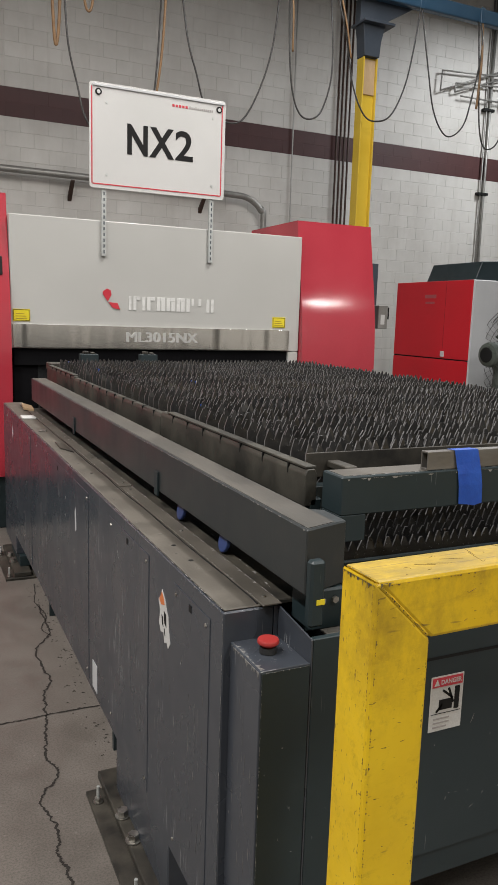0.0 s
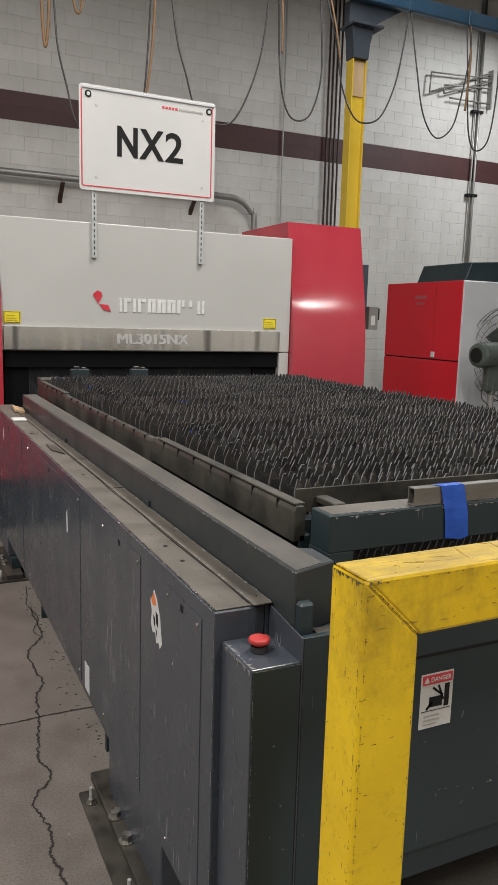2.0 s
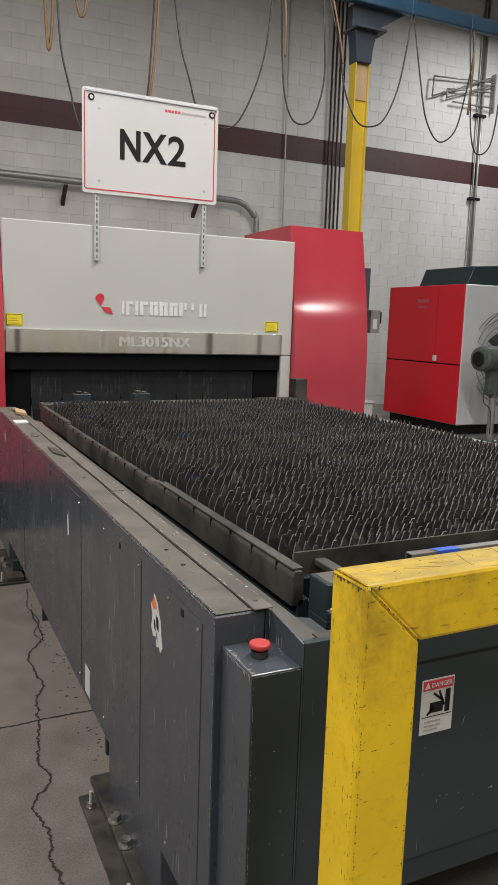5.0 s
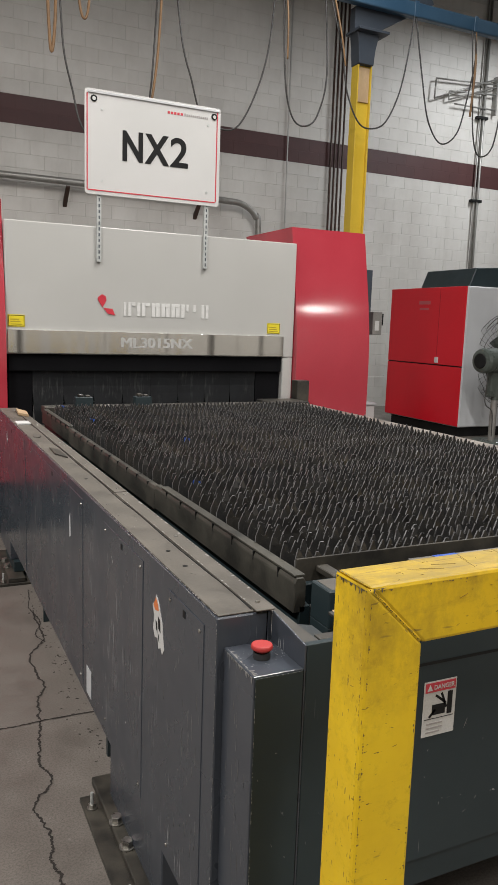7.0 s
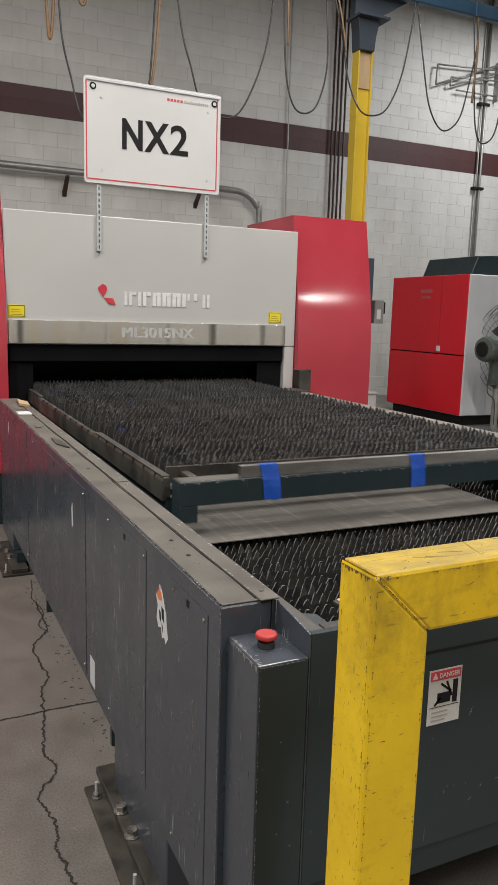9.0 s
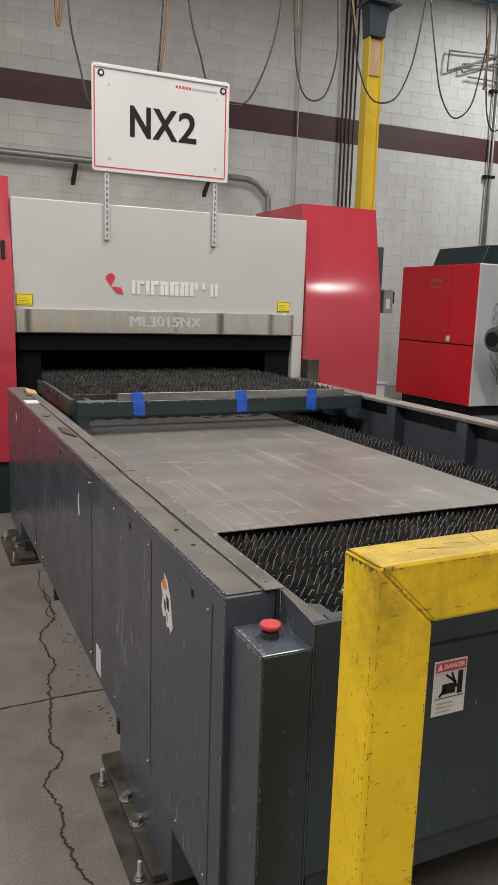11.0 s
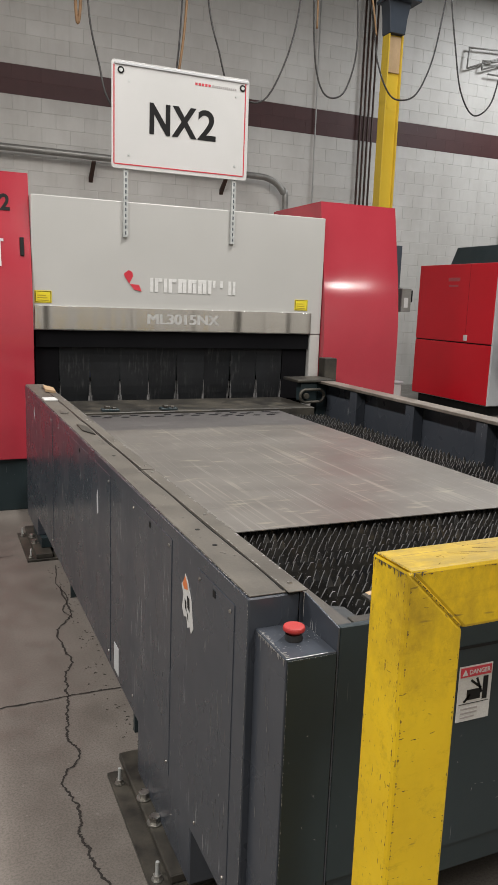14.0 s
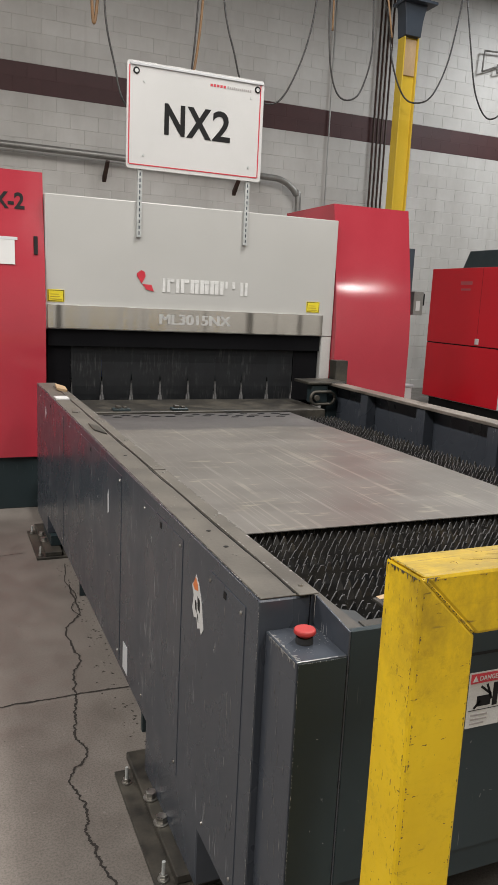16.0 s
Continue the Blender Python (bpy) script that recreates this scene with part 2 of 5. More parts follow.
def block_paint(name, base, second):
    m, t, b = nodes_of(name)
    v = coords(t, space="Object")
    info = t.nodes.new("ShaderNodeObjectInfo")
    fine = noise_of(t, v, 90.0, 4, 0.7)
    big = noise_of(t, v, 2.5, 4, 0.6)
    tone = mix(t, 0.5, ramp(t, big, ((0.3, base), (0.7, second))), ramp(t, info.outputs["Random"], ((0, base), (1, second))))
    geo = t.nodes.new("ShaderNodeNewGeometry")
    spread = t.nodes.new("ShaderNodeMapping")
    spread.inputs["Scale"].default_value = (0.9, 1, 0.45)
    t.links.new(geo.outputs["Position"], spread.inputs[0])
    stain = noise_of(t, spread.outputs[0], 1.1, 6, 0.66)
    tone = mix(t, 0.45, tone, ramp(t, stain, ((0.32, (0.66, 0.64, 0.62)), (0.60, W1))), "MULTIPLY")
    run = t.nodes.new("ShaderNodeMapping")
    run.inputs["Scale"].default_value = (7.0, 1, 0.5)
    t.links.new(geo.outputs["Position"], run.inputs[0])
    tone = mix(t, 0.16, tone, ramp(t, noise_of(t, run.outputs[0], 1.3, 4, 0.6), ((0.30, (0.72, 0.70, 0.68)), (0.46, W1))), "MULTIPLY")
    t.links.new(tone, b.inputs["Base Color"])
    b.inputs["Roughness"].default_value = 0.55
    bump(t, b, fine, 0.35, 0.003)
    return m


def slat_steel():
    m, t, b = nodes_of("burnt_slat_steel")
    v = coords(t)
    info = t.nodes.new("ShaderNodeObjectInfo")
    big = noise_of(t, v, 7.0, 5, 0.7)
    slag = noise_of(t, v, 120.0, 3, 0.7)
    tone = ramp(t, big, ((0.3, (0.026, 0.027, 0.030)), (0.55, (0.052, 0.050, 0.046)), (0.75, (0.115, 0.095, 0.064))))
    tone = mix(t, 0.8, tone, ramp(t, info.outputs["Random"], ((0, (0.62, 0.66, 0.74)), (1, (1, 0.95, 0.88)))), "MULTIPLY")
    tone = mix(t, ramp(t, slag, ((0.63, K0), (0.69, (0.6, 0.6, 0.6)))), tone, (0.30, 0.295, 0.29))
    t.links.new(tone, b.inputs["Base Color"])
    t.links.new(ramp(t, slag, ((0.3, (0.42,) * 3), (0.7, (0.7,) * 3))), b.inputs["Roughness"])
    b.inputs["Metallic"].default_value = 0.55
    bump(t, b, slag, 0.5, 0.002)
    return m


def sheet_steel():
    m, t, b = nodes_of("mill_scale_sheet")
    v = coords(t)
    big = noise_of(t, v, 1.6, 5, 0.6)
    bands = noise_of(t, coords(t, (1.2, 3.4, 1)), 1.6, 3, 0.55)
    streak = noise_of(t, coords(t, (26.0, 0.35, 1)), 1.6, 2, 0.6)
    thin = noise_of(t, coords(t, (60.0, 0.9, 1)), 1.6, 2, 0.6)
    blotch = noise_of(t, coords(t, (3.0, 16.0, 1)), 2.6, 3, 0.55)
    spot = noise_of(t, coords(t, (2.0, 3.0, 1)), 2.2, 2, 0.5)
    gate = noise_of(t, coords(t, (1.6, 1.0, 1)), 2.2, 3, 0.6)
    tone = ramp(t, big, ((0.3, (0.165, 0.152, 0.136)), (0.7, (0.215, 0.200, 0.180))))
    tone = mix(t, 0.4, tone, ramp(t, bands, ((0.35, (0.78, 0.77, 0.78)), (0.65, W1))), "MULTIPLY")
    rub = mix(t, 1.0, ramp(t, streak, ((0.54, K0), (0.64, (0.55, 0.55, 0.55)))), ramp(t, gate, ((0.46, K0), (0.58, W1))), "MULTIPLY")
    tone = mix(t, rub, tone, (0.34, 0.31, 0.265))
    hair = mix(t, 1.0, ramp(t, thin, ((0.58, K0), (0.66, (0.5, 0.5, 0.5)))), ramp(t, gate, ((0.40, W1), (0.56, K0))), "MULTIPLY")
    tone = mix(t, hair, tone, (0.33, 0.31, 0.28))
    patch = mix(t, 1.0, ramp(t, blotch, ((0.56, K0), (0.64, (0.55, 0.55, 0.55)))), ramp(t, spot, ((0.50, K0), (0.58, W1))), "MULTIPLY")
    tone = mix(t, patch, tone, (0.36, 0.33, 0.26))
    # darker beyond an uneven line, at the end with the cut-outs
    place = t.nodes.new("ShaderNodeSeparateXYZ")
    t.links.new(v, place.inputs[0])
    edge = t.nodes.new("ShaderNodeMath")
    edge.operation = "MULTIPLY_ADD"
    t.links.new(bands, edge.inputs[0])
    edge.inputs[1].default_value = 0.25
    t.links.new(place.outputs["Y"], edge.inputs[2])
    shift = t.nodes.new("ShaderNodeMath")
    shift.operation = "SUBTRACT"
    t.links.new(edge.outputs[0], shift.inputs[0])
    shift.inputs[1].default_value = 2.6
    tone = mix(t, ramp(t, shift.outputs[0], ((0.28, K0), (0.33, (0.85, 0.85, 0.85)))), tone, (0.112, 0.106, 0.106))
    t.links.new(tone, b.inputs["Base Color"])
    t.links.new(ramp(t, bands, ((0.3, (0.38,) * 3), (0.7, (0.50,) * 3))), b.inputs["Roughness"])
    b.inputs["Metallic"].default_value = 0.45
    bump(t, b, thin, 0.04, 0.0005)
    return m


def brushed():
    m, t, b = nodes_of("brushed_stainless")
    line = noise_of(t, coords(t, (0.6, 1, 60)), 14.0, 3, 0.6)
    wave = noise_of(t, coords(t, (1.7, 1, 0.02)), 2.0, 2, 0.4)
    t.links.new(ramp(t, line, ((0.3, (0.72, 0.70, 0.65)), (0.7, (0.82, 0.80, 0.75)))), b.inputs["Base Color"])
    b.inputs["Metallic"].default_value, b.inputs["Roughness"].default_value = 1.0, 0.20
    n1 = add(t, "ShaderNodeBump", Strength=1.0, Distance=0.10)
    t.links.new(wave, n1.inputs["Height"])
    n2 = add(t, "ShaderNodeBump", Strength=0.08, Distance=0.001)
    t.links.new(line, n2.inputs["Height"])
    t.links.new(n1.outputs[0], n2.inputs["Normal"])
    t.links.new(n2.outputs[0], b.inputs["Normal"])
    return m


def curtain_rubber():
    m, t, b = nodes_of("curtain_rubber")
    info = t.nodes.new("ShaderNodeObjectInfo")
    def drawn(scale):
        shift = t.nodes.new("ShaderNodeVectorMath")
        shift.operation = "MULTIPLY_ADD"
        t.links.new(info.outputs["Random"], shift.inputs[0])
        shift.inputs[1].default_value = (23, 11, 17)
        t.links.new(coords(t, scale), shift.inputs[2])
        return shift.outputs[0]
    big = noise_of(t, drawn((1, 1, 0.5)), 5.0, 5, 0.65)
    streak = noise_of(t, drawn((9, 9, 0.9)), 7.0, 4, 0.7)
    gate = noise_of(t, drawn((1, 1, 1)), 6.0, 3, 0.6)
    tone = ramp(t, big, ((0.3, (0.010, 0.011, 0.013)), (0.7, (0.021, 0.024, 0.027))))
    dust = mix(t, 1.0, ramp(t, streak, ((0.50, K0), (0.70, W1))), ramp(t, gate, ((0.48, K0), (0.64, (0.6, 0.6, 0.6)))), "MULTIPLY")
    tone = mix(t, dust, tone, (0.15, 0.145, 0.14))
    t.links.new(tone, b.inputs["Base Color"])
    b.inputs["Roughness"].default_value = 0.58
    bump(t, b, streak, 0.15, 0.001)
    return m


FLAP = curtain_rubber()
DARK_PAINT.node_tree.nodes["Principled BSDF"].inputs["Specular IOR Level"].default_value = 0.38
GUARD = guard_yellow()
CONCRETE = concrete()
BLOCK_WHITE = block_paint("block_white_paint", (0.57, 0.55, 0.515), (0.66, 0.64, 0.605))
BLOCK_MAROON = block_paint("block_maroon_paint", (0.054, 0.018, 0.018), (0.080, 0.028, 0.027))
SLAT = slat_steel()
SHEET = sheet_steel()
# lighter than the slat faces: the glint of the tooth edges as colour
SLAT_EDGE = surface("glint_edge_steel", (0.045, 0.045, 0.046), (0.34, 0.34, 0.34), 0.45, 0.5, 45.0, 200.0, 0.2, 0.0006)
STAINLESS = brushed()
CRACK = surface("crack_dirt", (0.016, 0.013, 0.011), (0.032, 0.026, 0.022), 0.9, 0.0, 20.0, 200.0, 0.3, 0.001)


# ---- mesh helpers ----
def part(name, bm, material, parent=None, label=""):
    data = bpy.data.meshes.new(name)
    bm.to_mesh(data)
    bm.free()
    data.materials.append(material)
    ob = new(name, data)
    if parent:
        ob.parent = parent
    if label:
        ob["label"] = label
    return ob


def shared(name, data, parent, m=None):
    ob = new(name, data)
    ob.parent = parent
    if m is not None:
        ob.matrix_basis = m
    return ob


def thing(name, label, category, group="", m=None, kind=""):
    ob = new(name)
    if m is not None:
        ob.matrix_basis = m
    return tagged(ob, label, category, group, kind)


def box(x0, y0, z0, x1, y1, z1, bevel=0.003, segments=1, bm=None):
    own = bmesh.new()
    bmesh.ops.create_cube(own, size=1)
    bmesh.ops.transform(own, verts=own.verts, matrix=Matrix.Translation(((x0 + x1) / 2, (y0 + y1) / 2, (z0 + z1) / 2)) @ Matrix.Diagonal((x1 - x0, y1 - y0, z1 - z0, 1)))
    if bevel:
        bmesh.ops.bevel(own, geom=list(own.edges), offset=bevel, segments=segments, affect="EDGES", profile=0.5)
    return join(bm, own)


def join(bm, own, m=None):
    if m is not None:
        bmesh.ops.transform(own, verts=own.verts, matrix=m)
    if bm is None:
        return own
    data = bpy.data.meshes.new("joint")
    own.to_mesh(data)
    own.free()
    bm.from_mesh(data)
    bpy.data.meshes.remove(data)
    return bm


def prism(outline, axis, a, b, bevel=0.0, bm=None, segments=1):
    """An outline of two coordinates drawn out along an axis from a to b."""
    own = bmesh.new()
    def place(p, d):
        return {"x": (d, p[0], p[1]), "y": (p[0], d, p[1]), "z": (p[0], p[1], d)}[axis]
    lo = [own.verts.new(place(p, a)) for p in outline]
    hi = [own.verts.new(place(p, b)) for p in outline]
    own.faces.new(lo), own.faces.new(hi)
    n = len(outline)
    for i in range(n):
        own.faces.new((lo[i], lo[(i + 1) % n], hi[(i + 1) % n], hi[i]))
    bmesh.ops.recalc_face_normals(own, faces=own.faces)
    if bevel:
        bmesh.ops.bevel(own, geom=list(own.edges), offset=bevel, segments=segments, affect="EDGES", profile=0.5)
    return join(bm, own)


def cylinder(p, q, r, r2=None, sides=16, bm=None, bevel=0.0):
    own = bmesh.new()
    p, q = Vector(p), Vector(q)
    bmesh.ops.create_cone(own, cap_ends=True, segments=sides, radius1=r, radius2=r if r2 is None else r2, depth=(q - p).length)
    if bevel:
        rims = [e for e in own.edges if abs(e.verts[0].co.z - e.verts[1].co.z) < 1e-6]
        bmesh.ops.bevel(own, geom=rims, offset=bevel, segments=2, affect="EDGES", profile=0.5)
    turn = (q - p).to_track_quat("Z", "Y").to_matrix().to_4x4()
    return join(bm, own, Matrix.Translation((p + q) / 2) @ turn)


def tube(points, r, sides=8, bm=None):
    """A round bar along points."""
    own = bmesh.new()
    points = [Vector(p) for p in points]
    rings = []
    side = None
    for i, p in enumerate(points):
        d = (points[min(i + 1, len(points) - 1)] - points[max(i - 1, 0)]).normalized()
        if side is None:
            side = d.orthogonal().normalized()
        side = (side - d * side.dot(d)).normalized()
        up = d.cross(side)
        rings.append([own.verts.new(p + r * (math.cos(k * math.tau / sides) * side + math.sin(k * math.tau / sides) * up)) for k in range(sides)])
    for a, b in zip(rings, rings[1:]):
        for k in range(sides):
            own.faces.new((a[k], a[(k + 1) % sides], b[(k + 1) % sides], b[k]))
    own.faces.new(rings[0]), own.faces.new(rings[-1])
    bmesh.ops.recalc_face_normals(own, faces=own.faces)
    for f in own.faces:
        f.smooth = len(f.verts) == 4
    return join(bm, own)


def arc(points, count=6):
    """Points smoothed by a spline."""
    out = []
    pts = [Vector(p) for p in points]
    for i in range(len(pts) - 1):
        a, b, c, d = pts[max(i - 1, 0)], pts[i], pts[i + 1], pts[min(i + 2, len(pts) - 1)]
        for k in range(count):
            s = k / count
            out.append(0.5 * (2 * b + (c - a) * s + (2 * a - 5 * b + 4 * c - d) * s * s + (3 * b - a - 3 * c + d) * s ** 3))
    return out + [pts[-1]]


def text_mesh(word, size, depth, bold=0.0, spacing=1.0):
    """Letters standing in the xz plane, facing -y, their lower left at the origin. Returns the bmesh and the width."""
    data = bpy.data.curves.new("letters", "FONT")
    data.body, data.size, data.extrude, data.offset, data.space_character = word, size, depth / 2, bold, spacing
    data.resolution_u = 4
    ob = new("letters", data)
    bpy.context.view_layer.update()
    mesh = bpy.data.meshes.new_from_object(ob.evaluated_get(bpy.context.evaluated_depsgraph_get()))
    bpy.data.objects.remove(ob)
    bm = bmesh.new()
    bm.from_mesh(mesh)
    lo = min(v.co.x for v in bm.verts)
    low = min(v.co.y for v in bm.verts)
    wide, tall = max(v.co.x for v in bm.verts) - lo, max(v.co.y for v in bm.verts) - low
    bmesh.ops.transform(bm, verts=bm.verts, matrix=pose(0, 0, 0, 90, 0, 0) @ Matrix.Translation((-lo, -low, 0)))
    return bm, wide, tall


def letters(name, word, x0, x1, z0, z1, y, depth, material, parent, bold=0.0, label=""):
    bm, wide, tall = text_mesh(word, 1.0, 0.02, bold)
    bmesh.ops.transform(bm, verts=bm.verts, matrix=Matrix.Translation((x0, y, z0)) @ Matrix.Diagonal(((x1 - x0) / wide, depth / 0.02, (z1 - z0) / tall, 1)))
    return part(name, bm, material, parent, label)


# ---- room ----
WALL_Y = 10.6
COURSE, BLOCK = 0.2032, 0.4064
STRIPE = 21


def room():
    bm = box(-9, -9, -0.2, 15, WALL_Y + 0.3, 0.0, 0)
    part("floor", bm, CONCRETE)["kind"] = "structure"
    tagged(bpy.data.objects["floor"], "worn grey concrete floor with cracks and dust", "floor")
    core = part("wall_north", box(-9, WALL_Y + 0.004, 0, 15, WALL_Y + 0.3, 7.6, 0), surface("mortar_paint", (0.50, 0.485, 0.45), (0.58, 0.565, 0.53), 0.65, 0.0, 1.0, 60.0, 0.2, 0.002))
    tagged(core, "white painted concrete block wall with a maroon stripe", "wall", kind="structure")
    # unseen walls and ceiling close the room; pale south wall brightens the stainless
    for name, b in (("wall_west", (-9.3, -9, 0, -9, WALL_Y, 7.6)), ("wall_east", (15, -9, 0, 15.3, WALL_Y, 7.6)), ("wall_south", (-9, -9.3, 0, 15, -9, 7.6))):
        tagged(part(name, box(*b, 0), PALE_WALL if name == "wall_south" else FAR_PAINT), "unseen workshop wall with paint set for reflected light", "wall", kind="structure")
    tagged(part("ceiling", box(-9, -9, 7.6, 15, WALL_Y, 7.8, 0), CEILING_MAT), "unseen grey workshop ceiling", "ceiling", kind="structure")
    return core


def block_mesh(name, length, material):
    bm = bmesh.new()
    a, h, e = length / 2 - 0.0015, COURSE / 2 - 0.0015, 0.004
    back = [bm.verts.new((x, 0.004, z)) for x, z in ((-a, -h), (a, -h), (a, h), (-a, h))]
    face = [bm.verts.new((x, 0.0, z)) for x, z in ((-a + e, -h + e), (a - e, -h + e), (a - e, h - e), (-a + e, h - e))]
    bm.faces.new(face)
    for i in range(4):
        bm.faces.new((back[i], back[(i + 1) % 4], face[(i + 1) % 4], face[i]))
    bmesh.ops.recalc_face_normals(bm, faces=bm.faces)
    data = bpy.data.meshes.new(name)
    bm.to_mesh(data)
    bm.free()
    data.materials.append(material)
    return data


def blocks(core):
    back = part("stripe_paint", box(-9, WALL_Y + 0.0015, 4.226, 15, WALL_Y + 0.0038, 4.224 + 2 * COURSE, 0), BLOCK_MAROON, core)
    white, maroon = block_mesh("block", BLOCK, BLOCK_WHITE), block_mesh("block", BLOCK, BLOCK_MAROON)
    rest = {0: bmesh.new(), 1: bmesh.new()}
    made = 0
    for row in range(37):
        for k in range(-3, 32):
            x, z = k * BLOCK + (row % 2) * BLOCK / 2 + 0.1, (row + 0.5) * COURSE
            z += 4.225 - STRIPE * COURSE
            dark = row in (STRIPE, STRIPE + 1)
            if 12 <= row <= 28 and 1.0 < x < 8.2 and made < 300:
                shared("block", maroon if dark else white, core, pose(x, WALL_Y, z))
                made += 1
            else:
                own = bmesh.new()
                own.from_mesh(maroon if dark else white)
                join(rest[int(dark)], own, pose(x, WALL_Y, z))
    for dark, bm in rest.items():
        tagged(part("blocks_far", bm, BLOCK_MAROON if dark else BLOCK_WHITE, core), kind="stuff")


def crack_strip(name, way, width, parent, seed):
    """A ragged dark line in the floor."""
    rng = random.Random(seed)
    pts = arc([(x, y, 0) for x, y in way], 22)
    bm = bmesh.new()
    last, drift = None, 0.0
    for i, p in enumerate(pts):
        d = (pts[min(i + 1, len(pts) - 1)] - pts[max(i - 1, 0)]).normalized()
        side = Vector((-d.y, d.x, 0))
        drift = 0.86 * drift + rng.uniform(-1, 1) * width * 0.7
        p = p + side * (drift + rng.uniform(-1, 1) * width * 0.28)
        w = width * rng.uniform(0.35, 0.95)
        pair = (bm.verts.new(p + side * w + Vector((0, 0, 0.002))), bm.verts.new(p - side * w + Vector((0, 0, 0.002))))
        if last:
            bm.faces.new((last[0], last[1], pair[1], pair[0]))
        last = pair
    bmesh.ops.recalc_face_normals(bm, faces=bm.faces)
    part(name, bm, CRACK, parent, "ragged dark crack in the concrete")


def floor_debris(parent):
    """Chips and swarf swept against the machine."""
    rng = random.Random(91)
    bm = bmesh.new()
    for k in range(190):
        near = rng.random() < 0.7
        x = rng.gauss(0.045, 0.024) if near else rng.uniform(-0.45, 0.02)
        y = rng.uniform(0.85, 2.75) if near else rng.uniform(0.1, 3.2)
        size = rng.uniform(0.001, 0.0042) if near else rng.uniform(0.0008, 0.002)
        own = bmesh.new()
        bmesh.ops.create_icosphere(own, subdivisions=1, radius=size)
        join(bm, own, pose(x, y, size * 0.25, 0, 0, rng.uniform(0, 180)) @ Matrix.Diagonal((rng.uniform(0.7, 2.2), 1, 0.4, 1)))
    tagged(part("floor_debris", bm, surface("swarf_dirt", (0.035, 0.030, 0.026), (0.075, 0.062, 0.052), 0.9, 0.0, 30.0, 200.0, 0.0), parent, "dark chips and swarf on the concrete"), kind="stuff")


core = room()
floor = bpy.data.objects["floor"]
floor_debris(floor)
crack_strip("crack", ((0.06, 2.75), (0.02, 2.5), (0.045, 2.3), (0.0, 2.16), (0.02, 2.05)), 0.004, floor, 4)
crack_strip("crack", ((0.035, 2.445), (0.017, 2.09), (-0.06, 1.92), (-0.05, 1.64), (-0.09, 1.51), (-0.11, 1.354), (-0.139, 1.21), (-0.16, 1.11), (-0.134, 1.0), (-0.206, 0.887), (-0.186, 0.73), (-0.205, 0.626), (-0.197, 0.544), (-0.169, 0.43), (-0.15, 0.2)), 0.0058, floor, 3)
crack_strip("crack", ((-1.2, 1.34), (-0.37, 1.357), (-0.11, 1.36), (0.3, 1.365)), 0.0050, floor, 5)
crack_strip("crack", ((-1.6, 2.93), (-0.5, 2.95), (-0.14, 2.98)), 0.003, floor, 8)


# ---- laser cutter body ----
FRONT = 3.95


def column_face(z):
    """The front of a red column, upright below and leaning back in a gentle curve above."""
    if z < 1.7:
        return FRONT - 0.06 + 0.1636 * max(z - 1.1, 0) ** 2
    return FRONT - 0.0011 + 0.1963 * (z - 1.7)


